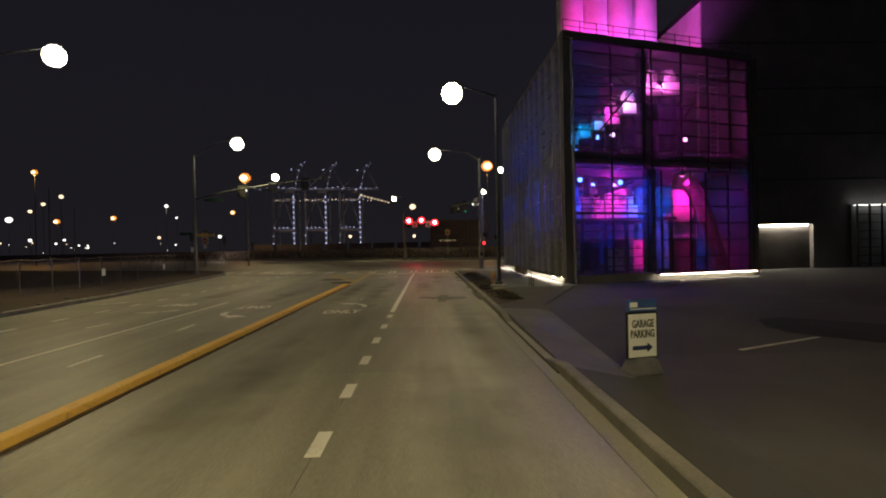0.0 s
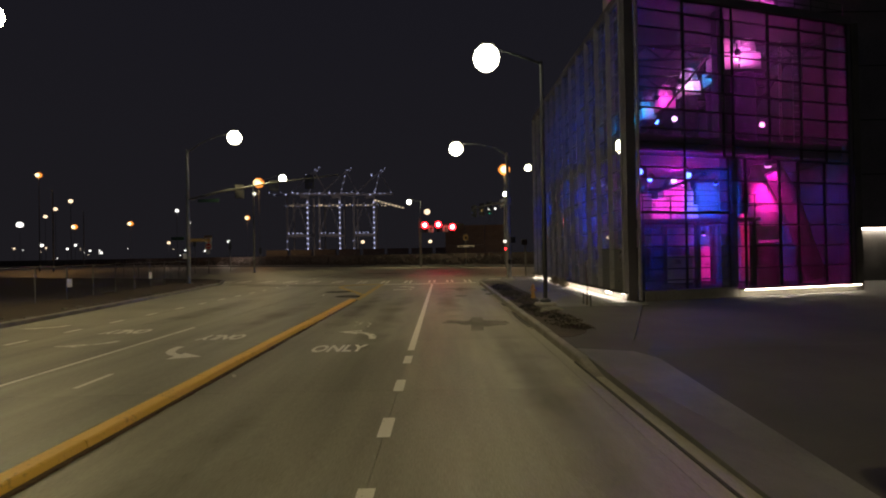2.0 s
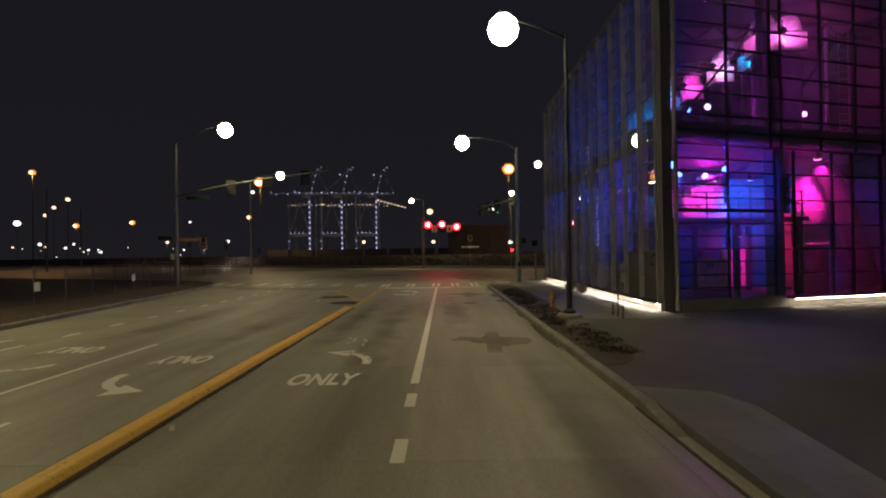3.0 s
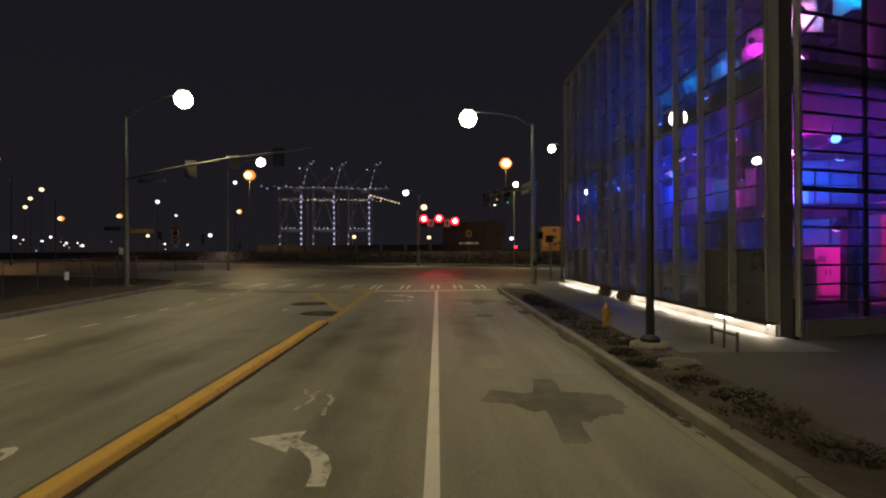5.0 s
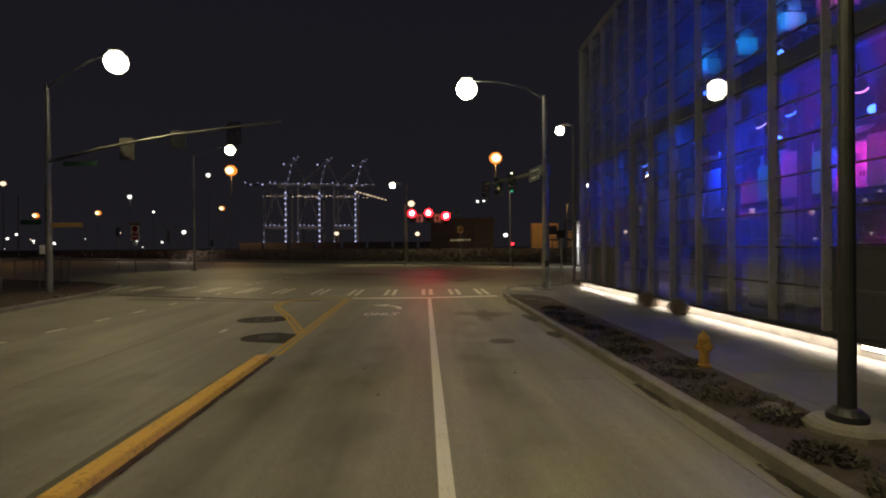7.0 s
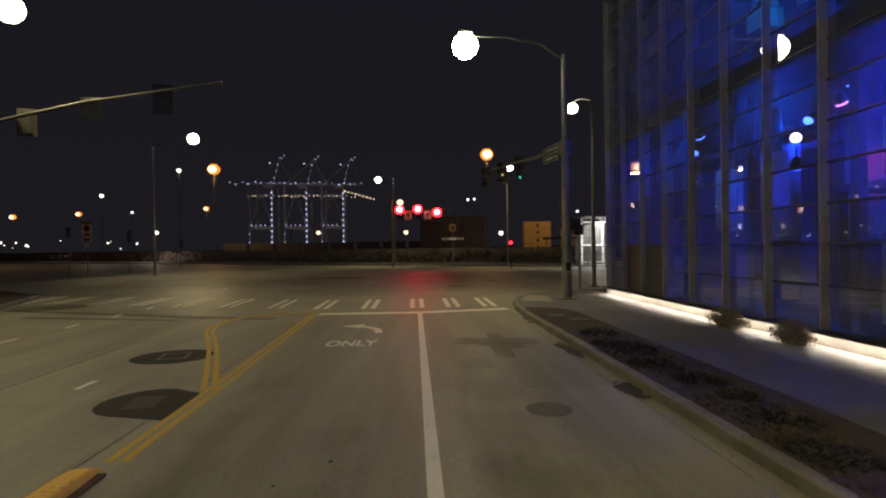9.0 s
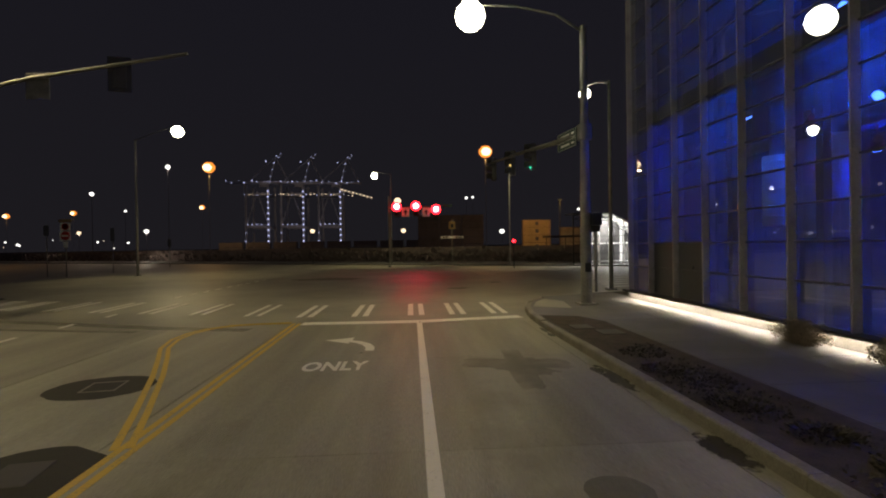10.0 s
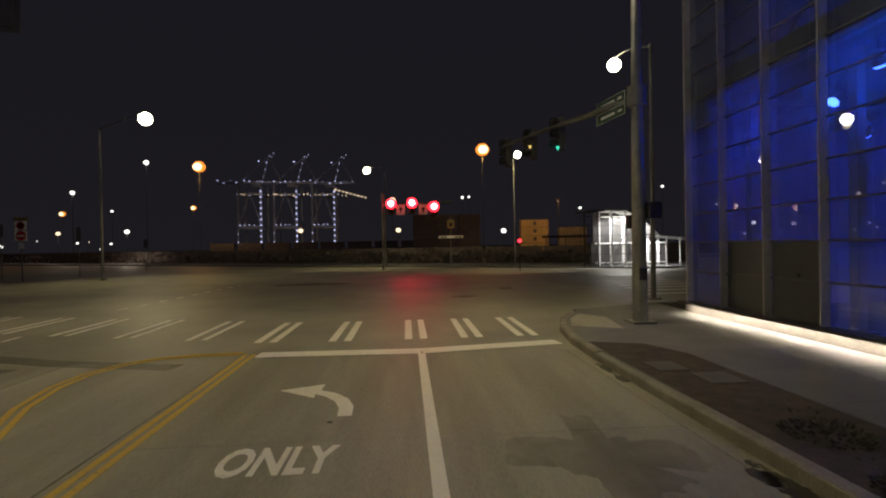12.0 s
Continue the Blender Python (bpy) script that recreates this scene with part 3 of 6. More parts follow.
# the right-hand kerb, in lengths, with the driveway opening
KERB_LINE = [(3.25, 13.2), (3.25, 38.0), (3.32, 39.6), (3.55, 41.2), (3.95, 42.5), (4.6, 43.6), (5.6, 44.5), (7.2, 45.2), (10.5, 45.8), (60, 48.0)]
kerb = thing("kerb", (3.25, 13.2, 0), "pale concrete kerb with chipped edges", "kerb", kind="structure")


def kerb_piece(p, q, name="kerbstone", h0=0.15, h1=0.15, width=0.17, parent=None, material=None):
    p, q = Vector(p), Vector(q)
    d = (q - p).normalized()
    nrm = Vector((d.y, -d.x))
    bm = B()
    sec = []
    for pt, h in ((p + d * 0.004, h0), (q - d * 0.004, h1)):
        ring = []
        for off, z in ((0, -0.15), (0.01, h - 0.025), (0.03, h - 0.004), (0.05, h), (width, h), (width, -0.15)):
            v = pt + nrm * off
            ring.append(bm.verts.new((v.x - 3.25, v.y - 13.2, z)))
        sec.append(ring)
    u, v = sec
    for k in range(6):
        bm.faces.new((u[k], u[(k + 1) % 6], v[(k + 1) % 6], v[k]))
    bm.faces.new(u[::-1])
    bm.faces.new(v)
    return part(name, bm, material or KERB, parent or kerb)


for (a, b) in zip(KERB_LINE, KERB_LINE[1:]):
    n = max(1, round((Vector(b) - Vector(a)).length / 3.05))
    for k in range(n):
        dh = rnd.uniform(-0.012, 0.012)
        kerb_piece(Vector(a).lerp(Vector(b), k / n), Vector(a).lerp(Vector(b), (k + 1) / n), h0=0.15 + dh, h1=0.15 + dh + rnd.uniform(-0.008, 0.008), width=0.17 + rnd.uniform(0.0, 0.02))
kerb_piece((3.25, 12.2), (3.25, 13.2), h0=0.014)
kerb_piece((3.25, 7.6), (3.25, 12.2), h0=0.014, h1=0.014, material=CONCRETE_ROAD)
stripe("sealed_joint", [(3.24, 6.6), (3.24, 13.4)], 0.035, JOINT, "dark sealed joint along the flush kerb", up=0.012)
kerb_piece((3.25, 6.6), (3.25, 7.6), h0=0.15, h1=0.03)
for k in range(11):
    kerb_piece((3.25, 6.6 - 3.05 * (k + 1)), (3.25, 6.6 - 3.05 * k))

# driveway apron, parking lot, planting bed and pavement
def lot_z(y):
    """The lot lies lower towards its near end."""
    return float(np.interp(y, [8.5, 14.0], [-0.19, 0.12]))


def laid(bm, lift):
    """Lays flat marks on the sloping lot."""
    for v in bm.verts:
        v.co.z = lot_z(v.co.y) + (lift if v.co.z > 0.1 else -0.05)
    return bm


apron = slab(B(), [(3.43, 6.4), (4.6, 6.9), (4.66, 12.9), (4.45, 13.6), (3.43, 14.0)], -0.3, 0.03)
for v in apron.verts:
    if v.co.z > 0 and v.co.y > 12:
        v.co.z = 0.154
    elif v.co.z > 0 and v.co.x > 4:
        v.co.z = lot_z(v.co.y) + 0.004
whole("driveway", apron, PAVING, label="sloping pale concrete driveway apron", category="driveway", kind="structure")
lot = slab(B(), [(4.554, -60), (120, -60), (120, 60), (20, 36), (19.6, 26.6), (8.0, 23.2), (7.9, 21.9), (4.9, 14.8), (4.66, 12.9), (4.6, 6.9), (4.554, 6.9)], -0.4, 0.12)
for cut in (8.5, 14.0):
    bmesh.ops.bisect_plane(lot, geom=lot.verts[:] + lot.edges[:] + lot.faces[:], plane_co=(0, cut, 0), plane_no=(0, 1, 0))
for v in lot.verts:
    if v.co.z > 0:
        v.co.z = lot_z(v.co.y)
lot = whole("parking_lot", lot, ASPHALT, label="dark asphalt parking lot beside the building", category="parking lot", kind="structure")
walkway = slab(B(), [(3.43, -60), (4.55, -60), (4.55, 6.9), (3.43, 6.4)], -0.4, 0.148)
for v in walkway.verts:
    if v.co.z > 0 and v.co.x > 4:
        v.co.z = -0.185
whole("pavement", walkway, ASPHALT, label="dark asphalt strip between kerb and lot", category="pavement", kind="structure")
strip = slab(B(), [(3.43, 13.9), (4.45, 13.5), (4.66, 12.9), (4.9, 14.8), (7.9, 21.9), (7.9, 22.6), (3.43, 22.6)], -0.2, 0.147)
whole("pavement", strip, ASPHALT, label="dark asphalt apron before the planting bed", category="pavement", kind="structure")
pav = slab(B(), [(3.43, 22.604), (7.95, 22.604), (8.0, 23.2), (8.1, 45.0), (7.1, 45.0), (5.65, 44.3), (4.75, 43.45), (4.12, 42.45), (3.72, 41.2), (3.49, 39.6), (3.42, 38.0)], -0.2, 0.147)
pavement = whole("pavement", pav, PAVING, label="concrete pavement between planting bed and glass wall", category="pavement", kind="structure")
flag = mesh_of("paving_slab", slab(B(), [(-0.795, -0.795), (0.795, -0.795), (0.795, 0.795), (-0.795, 0.795)], -0.05, 0.0, 0.005), PAVING)
for i in range(2):
    for k in range(14):
        ob = new("paving_slab", flag)
        ob.parent, ob.location = pavement, (5.69 + 1.6 * i, 22.6 + 1.6 * k, 0.15)
bm = B()
ribbon(bm, [(7.54, 8.78), (8.5, 9.15), (9.9, 9.68)], 0.09, 0.0, 0.124)
part("bay_line", laid(bm, 0.004), GHOST, lot, "faint white parking bay line")
bm = slab(B(), [(9.5, 10.9), (9.6, 10.15), (11.0, 8.9), (13.4, 7.2), (15.2, 8.6), (12.5, 10.7), (10.6, 11.9), (9.85, 11.7)], 0.0, 0.123)
part("tar_patch", laid(bm, 0.003), ASPHALT_NEW, lot, "strip of fresh black asphalt")

bed = slab(B(), [(3.43, 15.4), (3.8, 15.5), (4.2, 16.0), (4.5, 17.0), (4.58, 18.2), (4.62, 24.0), (4.84, 28.0), (4.86, 37.6), (4.5, 38.6), (3.45, 39.0)], 0.0, 0.152)
bed = whole("planting_bed", bed, MULCH, label="strip of bark mulch with low scrubby plants", category="planting bed", kind="structure")
bm = slab(B(), [(3.8, 41.0), (4.9, 40.4), (5.2, 42.3), (4.75, 43.2), (4.2, 42.3)], 0.10, 0.153)
part("ramp", bm, CONCRETE_ROAD, pavement, "pale kerb ramp at the corner")
for x, y, w in ((3.95, 36.7, 0.5), (4.35, 35.9, 0.55)):
    bm = B()
    box(bm, (x, y, 0.155), (w, 0.62, 0.03), 0.006)
    whole("utility_cover", bm, DARK_CONCRETE, label="pale concrete utility cover set in the mulch", category="cover")

# the far side: opposite pavement, its kerb, the left-hand verge
far_side = slab(B(), [(20, 70), (170, 60), (170, 75), (25, 78), (1, 90), (-40, 116), (-165, 186), (-170, 180), (-45, 110), (-3, 84)], -0.2, 0.15, 0.02)
whole("pavement", far_side, PAVING, label="far pavement and kerb across the junction", category="pavement", kind="structure")
verge = thing("kerb", (-13, 16, 0), "pale concrete kerb of the left-hand verge", "kerb", kind="structure")
VERGE_LINE = [(-13.0, -40), (-13.0, 16), (-13.5, 22.5), (-14.3, 29), (-15.2, 36), (-16.3, 43), (-18.0, 47.5), (-22, 51)]
for (a, b) in zip(VERGE_LINE, VERGE_LINE[1:]):
    n = max(1, round((Vector(b) - Vector(a)).length / 3.05))
    for k in range(n):
        o = kerb_piece(Vector(b).lerp(Vector(a), k / n), Vector(b).lerp(Vector(a), (k + 1) / n), parent=verge)
        o.location = (16.25, -2.8, 0)
verge_soil = slab(B(), [(-13.17, -40), (-13.17, 16), (-13.67, 22.5), (-14.47, 29), (-15.37, 36), (-16.45, 43), (-18.1, 47.4), (-21.9, 50.8), (-170, 119), (-170, -40)][::-1], -0.2, 0.13)
whole("verge", verge_soil, EARTH, label="bare earth verge and empty lot behind the fence", category="verge", kind="structure")
rnd = random.Random(8)
bm = B()
for k in range(26):
    y = rnd.uniform(14, 44)
    x = -13.35 - 0.5 * max(0, (y - 16)) * 0.22 + rnd.uniform(-0.5, 0.25)
    box(bm, (x, y, 0.14), (rnd.uniform(0.06, 0.3), rnd.uniform(0.1, 0.5), rnd.uniform(0.03, 0.1)), 0.012)
whole("rubble", bm, ROCK, label="broken concrete rubble along the verge", category="rubble", kind="stuff")


# ---- street furniture ----
def street_lamp(base, height, head, label, watts=STREET_WATTS, pole_mat=GALVANISED, radius=0.11, group="street lamps", lit=LED_STREET, colour=STREET_COLOUR, size=0.46, lean=3.6, spread=134, ahead=0.0):
    """A tapered pole with a curved arm that carries a flat luminaire over a lens swollen to its glare; head is its
    place.
    """
    t = thing("street_lamp", base, label, "street lamp", group)
    hx, hy, hz = (head[i] - base[i] for i in range(3))
    bm = B()
    rod(bm, (0, 0, 0), (0, 0, height), radius, radius * 0.62, 14)
    part("pole", bm, pole_mat, t, smooth=False)
    bm = B()
    box(bm, (0, 0, 0.03), (0.42, 0.42, 0.06), 0.01)
    for sx in (-0.15, 0.15):
        for sy in (-0.15, 0.15):
            rod(bm, (sx, sy, 0.06), (sx, sy, 0.12), 0.018, seg=6)
    part("base_plate", bm, pole_mat, t)
    pts = []
    for k in range(9):
        u = k / 8
        pts.append((hx * u, hy * u, height - 0.1 + (hz + 0.1 - height + 0.1) * math.sin(u * math.pi / 2)))
    part("arm", hose(B(), pts, 0.045, 0.03, 8), pole_mat, t)
    ang = math.degrees(math.atan2(hy, hx))
    bm = B()
    box(bm, (0, 0, size * 0.4), (size * 1.0, size * 0.7, 0.10), 0.03)
    box(bm, (-size * 0.3, 0, size * 0.4 + 0.06), (size * 0.5, size * 0.4, 0.06), 0.02)
    hd = part("luminaire", bm, pole_mat, t)
    hd.matrix_basis = pose(hx, hy, hz, 0, 0, ang)
    # The globe is far over true lens size: the glare is built into it.
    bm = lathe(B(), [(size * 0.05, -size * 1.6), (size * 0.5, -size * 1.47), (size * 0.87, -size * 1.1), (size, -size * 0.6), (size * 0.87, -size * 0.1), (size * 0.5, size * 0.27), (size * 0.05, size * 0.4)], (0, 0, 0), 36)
    ln = part("lens", bm, lit, hd, "glowing white globe swollen to the size of its glare", smooth=True)
    if watts:
        tilt = lean if hx > 0 else -lean
        lamp("bulb", "SPOT", t, (hx, hy, hz - size * 1.7), colour, watts, 0.3, (hx + tilt, hy + ahead, hz - 10), spread, 0.34)
    return t


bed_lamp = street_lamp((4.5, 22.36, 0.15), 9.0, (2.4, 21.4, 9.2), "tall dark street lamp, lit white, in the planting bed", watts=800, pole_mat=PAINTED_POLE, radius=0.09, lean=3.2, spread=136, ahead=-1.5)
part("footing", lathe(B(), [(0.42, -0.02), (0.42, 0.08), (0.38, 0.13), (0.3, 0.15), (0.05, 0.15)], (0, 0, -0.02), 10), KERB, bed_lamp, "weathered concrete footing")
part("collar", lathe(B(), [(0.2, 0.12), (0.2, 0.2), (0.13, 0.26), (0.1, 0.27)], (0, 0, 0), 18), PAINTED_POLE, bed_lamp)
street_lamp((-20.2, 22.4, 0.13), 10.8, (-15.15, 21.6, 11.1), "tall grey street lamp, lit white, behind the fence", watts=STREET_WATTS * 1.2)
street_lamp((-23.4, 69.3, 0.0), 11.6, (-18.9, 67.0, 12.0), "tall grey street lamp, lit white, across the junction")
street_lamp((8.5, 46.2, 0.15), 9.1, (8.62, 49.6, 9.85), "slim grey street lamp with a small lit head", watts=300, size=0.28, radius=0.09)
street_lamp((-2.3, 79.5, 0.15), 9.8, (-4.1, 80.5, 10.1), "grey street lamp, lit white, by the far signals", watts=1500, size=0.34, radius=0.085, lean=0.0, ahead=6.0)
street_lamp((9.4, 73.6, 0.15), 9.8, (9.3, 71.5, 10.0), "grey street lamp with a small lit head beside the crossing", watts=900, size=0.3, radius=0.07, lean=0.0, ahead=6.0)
# An unseen pair carries on the rows, added to light the near road.
street_lamp((4.5, -2.0, 0.15), 9.0, (2.4, -2.6, 9.2), "unseen dark street lamp added to light the lot and near road", watts=STREET_WATTS * 1.42, pole_mat=PAINTED_POLE, radius=0.09, lean=-1.0, ahead=2.5)
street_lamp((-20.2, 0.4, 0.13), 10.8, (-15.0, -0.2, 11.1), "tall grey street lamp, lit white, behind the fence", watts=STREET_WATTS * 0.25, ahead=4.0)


def signal_head(parent, at, lit, turn=0.0, material=SIGNAL_BLACK, plate=True):
    """Three lenses with hoods in a black housing on a back plate; faces -y before the turn."""
    g = pose(*at, 0, 0, turn)
    bm = B()
    box(bm, (0, 0.1, 0), (0.36, 0.2, 1.06), 0.03)
    if plate:
        box(bm, (0, 0.16, 0), (0.62, 0.02, 1.32), 0.008)
    hd = part("signal_head", bm, material, parent, "black three-lens signal head")
    hd.matrix_basis = g
    for k, z in enumerate((0.34, 0.0, -0.34)):
        bm = lathe(B(), [(0.16, 0.0), (0.15, 0.03), (0.08, 0.06), (0.01, 0.07)], (0, 0, 0), 16)
        on = lit == k
        o = part("signal_lens", bm, (RED_GLOW, AMBER_GLOW, GREEN_GLOW)[k] if on else SIGN_BLACK, hd, "red lens swollen to the size of its glare" if on and k == 0 else "", smooth=True)
        o.matrix_basis = pose(0, 0, z, 90, 0, 0)
        if on and k == 0:
            # The lit lens outgrows its housing, and a pale core shapes the red glare.
            o.scale = (2.9, 2.9, 3.4)
            core = lathe(B(), [(0.085, 0.055), (0.08, 0.07), (0.05, 0.085), (0.01, 0.09)], (0, 0, 0), 14)
            part("bulb", core, RED_CORE, o, "white-hot bulb glare", smooth=True)
        bm = B()
        vs = []
        for ring in (0.0, -0.24):
            vs.append([bm.verts.new((0.175 * math.cos(a), ring, z + 0.175 * math.sin(a))) for a in [math.radians(-25 + 230 * j / 10) for j in range(11)]])
        for j in range(10):
            bm.faces.new((vs[0][j], vs[0][j + 1], vs[1][j + 1], vs[1][j]))
        bmesh.ops.solidify(bm, geom=bm.faces[:], thickness=0.012)
        part("hood", bm, material, hd)
    return hd


# mast across the junction with three red signals
mast = thing("traffic_signal", (-2.3, 74.2, 0.15), "grey signal mast with three red lights over the far lanes", "traffic signal")
part("pole", rod(B(), (0, 0, 0), (0, 0, 6.9), 0.1, 0.08, 14), GALVANISED, mast)
part("mast_arm", hose(B(), [(0, 0, 5.7), (2.5, 0, 5.85), (6.2, 0, 5.95)], 0.08, 0.04, 10), GALVANISED, mast)
part("base_plate", box(B(), (0, 0, 0.03), (0.5, 0.5, 0.06), 0.01), GALVANISED, mast)
for x, z in ((0.75, 5.5), (2.6, 5.55), (4.55, 5.2)):
    signal_head(mast, (x, -0.28, z), 0)
for x in (1.6, 3.6):
    bm = box(B(), (x, -0.16, 5.3), (0.75, 0.03, 0.9), 0.03)
    o = part("lane_sign", bm, SIGN_WHITE, mast, "white lane-use sign with a black arrow")
    a = slab(B(), [(-0.06, -0.25), (0.06, -0.25), (0.06, 0.0), (0.2, 0.0), (0, 0.28), (-0.2, 0.0), (-0.06, 0.0)], 0, 0.012)
    a.transform(pose(x, -0.175, 5.28, 90, 0, 0))
    part("arrow", a, SIGN_BLACK, o)
bm = box(B(), (5.7, -0.1, 5.9), (0.9, 0.03, 0.22), 0.01)
part("street_sign", bm, SIGN_GREEN, mast, "green street name plate")
lamp("signal_light", "SPOT", mast, (2.5, -0.9, 5.7), (1.0, 0.03, 0.06), 420, 0.3, (1.5, -35, -4.5), 95, 1.0)

# left-hand mast, seen from behind
mast = thing("traffic_signal", (-18.6, 42.6, 0.13), "grey signal mast with a long arm and street lamp", "traffic signal")
part("pole", rod(B(), (0, 0, 0), (0, 0, 10.2), 0.17, 0.1, 14), GALVANISED, mast)
part("base_plate", box(B(), (0, 0, 0.03), (0.5, 0.5, 0.06), 0.01), GALVANISED, mast)
part("mast_arm", hose(B(), [(0, 0, 6.4), (3, -0.8, 6.9), (7, -2.0, 7.3), (12.2, -3.3, 7.6)], 0.085, 0.045, 10), GALVANISED, mast)
part("lamp_arm", hose(B(), [(0, 0, 10.0), (1.2, -0.4, 10.6), (2.8, -1.1, 11.0), (4.2, -1.65, 11.05)], 0.05, 0.035, 8), GALVANISED, mast)
bm = box(B(), (4.3, -1.68, 11.2), (0.55, 0.4, 0.1), 0.03)
hd = part("luminaire", bm, GALVANISED, mast)
# globe as large as the lamp's glare, not as its lens
part("lens", lathe(B(), [(0.03, -0.8), (0.25, -0.73), (0.43, -0.55), (0.5, -0.3), (0.43, -0.05), (0.25, 0.13), (0.03, 0.2)], (4.3, -1.68, 11.0), 20), LED_STREET, hd, "glowing white globe swollen to the size of its glare", smooth=True)
lamp("bulb", "SPOT", mast, (4.3, -1.68, 10.12), STREET_COLOUR, STREET_WATTS * 0.65, 0.3, (8.0, -1.6, 0.0), 128, 0.55)
for x, y, z in ((4.3, -1.15, 6.75), (9.9, -2.75, 7.15)):
    signal_head(mast, (x, y + 0.35, z + 0.1), 5, 195).scale = (1, 1, 0.78)
for x, y, z in ((7.2, -2.05, 7.1),):
    part("lane_sign", box(B(), (x, y + 0.12, z), (0.7, 0.03, 0.8), 0.02), GALVANISED, mast, "bare metal back of a lane sign")
for x, z, w, mt in ((-0.75, 3.45, 1.0, SIGN_GREEN), (0.95, 3.3, 1.5, SIGN_AMBER), (1.6, 6.3, 1.6, SIGN_GREEN)):
    part("street_sign", box(B(), (x, -0.1, z), (w, 0.03, 0.24), 0.01), mt, mast)
part("push_button_sign", box(B(), (-0.2, -0.16, 2.1), (0.25, 0.03, 0.42), 0.01), SIGN_WHITE, mast)

# right-hand corner mast, its arm reaching over the junction
mast = thing("traffic_signal", (5.65, 41.2, 0.15), "grey corner signal mast with green street signs and arm", "traffic signal")
part("pole", rod(B(), (0, 0, 0), (0, 0, 9.3), 0.19, 0.11, 16), GALVANISED, mast)
part("base_plate", box(B(), (0, 0, 0.03), (0.6, 0.6, 0.06), 0.01), GALVANISED, mast)
part("lamp_arm", hose(B(), [(0, 0, 9.1), (-0.9, 0.05, 9.7), (-2.2, 0.15, 10.0), (-3.6, 0.2, 10.05)], 0.05, 0.035, 8), GALVANISED, mast)
part("luminaire", box(B(), (-3.75, 0.22, 10.18), (0.55, 0.4, 0.1), 0.03), GALVANISED, mast)
# lens swollen into a globe to give the glare its size
part("lens", lathe(B(), [(0.03, -0.8), (0.25, -0.73), (0.43, -0.55), (0.5, -0.3), (0.43, -0.05), (0.25, 0.13), (0.03, 0.2)], (-3.75, 0.22, 9.98), 20), LED_STREET, mast, "glowing white globe swollen to the size of its glare", smooth=True)
lamp("bulb", "SPOT", mast, (-3.75, 0.22, 9.1), STREET_COLOUR, STREET_WATTS * 0.6, 0.3, (-7.2, 0.2, 0.0), 128, 0.55)
part("mast_arm", hose(B(), [(0, 0, 5.75), (-0.55, 1.8, 5.75), (-1.2, 3.8, 5.8), (-2.15, 6.8, 5.82)], 0.11, 0.05, 10), GALVANISED, mast)
part("collar", rod(B(), (0, 0, 5.5), (0, 0, 6.0), 0.24, seg=16), GALVANISED, mast)
for dz in (5.85, 5.52):
    o = part("street_sign", box(B(), (0, 0, 0), (0.03, 1.5, 0.3), 0.012), SIGN_GREEN, mast, "green street name plate with pale border")
    o.matrix_basis = pose(-0.3, 0.95, dz, 0, 0, 8)
    b = B()
    for zz in (-0.135, 0.135):
        box(b, (-0.018, 0, zz), (0.006, 1.44, 0.012))
    for yy in (-0.715, 0.715):
        box(b, (-0.018, yy, 0), (0.006, 0.012, 0.27))
    box(b, (-0.019, 0.12, 0.0), (0.006, 0.7, 0.07))
    box(b, (-0.019, -0.48, 0.0), (0.006, 0.2, 0.06))
    part("lettering", b, SIGN_WHITE, o, "pale bars of unreadable writing")
for x, y, lit in ((-1.0, 3.2, 2), (-1.5, 4.8, 1), (-2.05, 6.5, 5)):
    signal_head(mast, (x, y + 0.25, 5.55), lit, -93, plate=False)
o = part("pedestrian_signal", box(B(), (0.32, -0.1, 2.85), (0.34, 0.3, 0.42), 0.03), SIGN_BLACK, mast, "black pedestrian signal box")
part("push_button_sign", box(B(), (0, -0.2, 1.25), (0.2, 0.03, 0.3), 0.01), SIGN_BLACK, mast)
post = thing("pedestrian_signal", (7.6, 45.6, 0.15), "black pedestrian signal on a short post", "signal")
part("post", rod(B(), (0, 0, 0), (0, 0, 3.0), 0.06, seg=10), GALVANISED, post)
part("signal_box", box(B(), (-0.1, -0.12, 2.75), (0.46, 0.3, 0.46), 0.03), SIGN_BLACK, post)

# small sign posts across the junction
post = thing("sign_post", (4.45, 82.3, 0.15), "sign post with a lane sign and a wide arrow board", "sign")
part("post", rod(B(), (0, 0, 0), (0, 0, 5.0), 0.07, seg=8), GALVANISED, post)
part("sign", box(B(), (0, -0.1, 4.3), (0.75, 0.03, 0.85), 0.03), SIGN_AMBER, post, "pale square sign")
part("arrow", box(B(), (0, -0.125, 4.25), (0.3, 0.012, 0.4)), SIGN_BLACK, post)
part("arrow_board", box(B(), (0, -0.1, 2.95), (2.6, 0.03, 0.26), 0.02), SIGN_WHITE, post, "long white board")
for x in (-0.75, 0.75):
    part("lettering", box(B(), (x, -0.122, 2.95), (0.7, 0.012, 0.1)), SIGN_BLACK, post)
post = thing("sign_post", (-29.33, 69.5, 0.0), "no-entry sign and ringed sign under an arrow plate", "sign")
part("post", box(B(), (0, 0, 2.45), (0.09, 0.06, 4.9), 0.01), GALVANISED, post)
o = part("no_entry_sign", box(B(), (0, -0.06, 3.5), (0.85, 0.03, 0.8), 0.05), SIGN_WHITE, post)
disc = lathe(B(), [(0.37, 0), (0.37, 0.012), (0.02, 0.014)], (0, 0, 0), 24)
disc.transform(pose(0, -0.078, 3.5, 90, 0, 0))
part("disc", disc, SIGN_RED, o, "red disc")
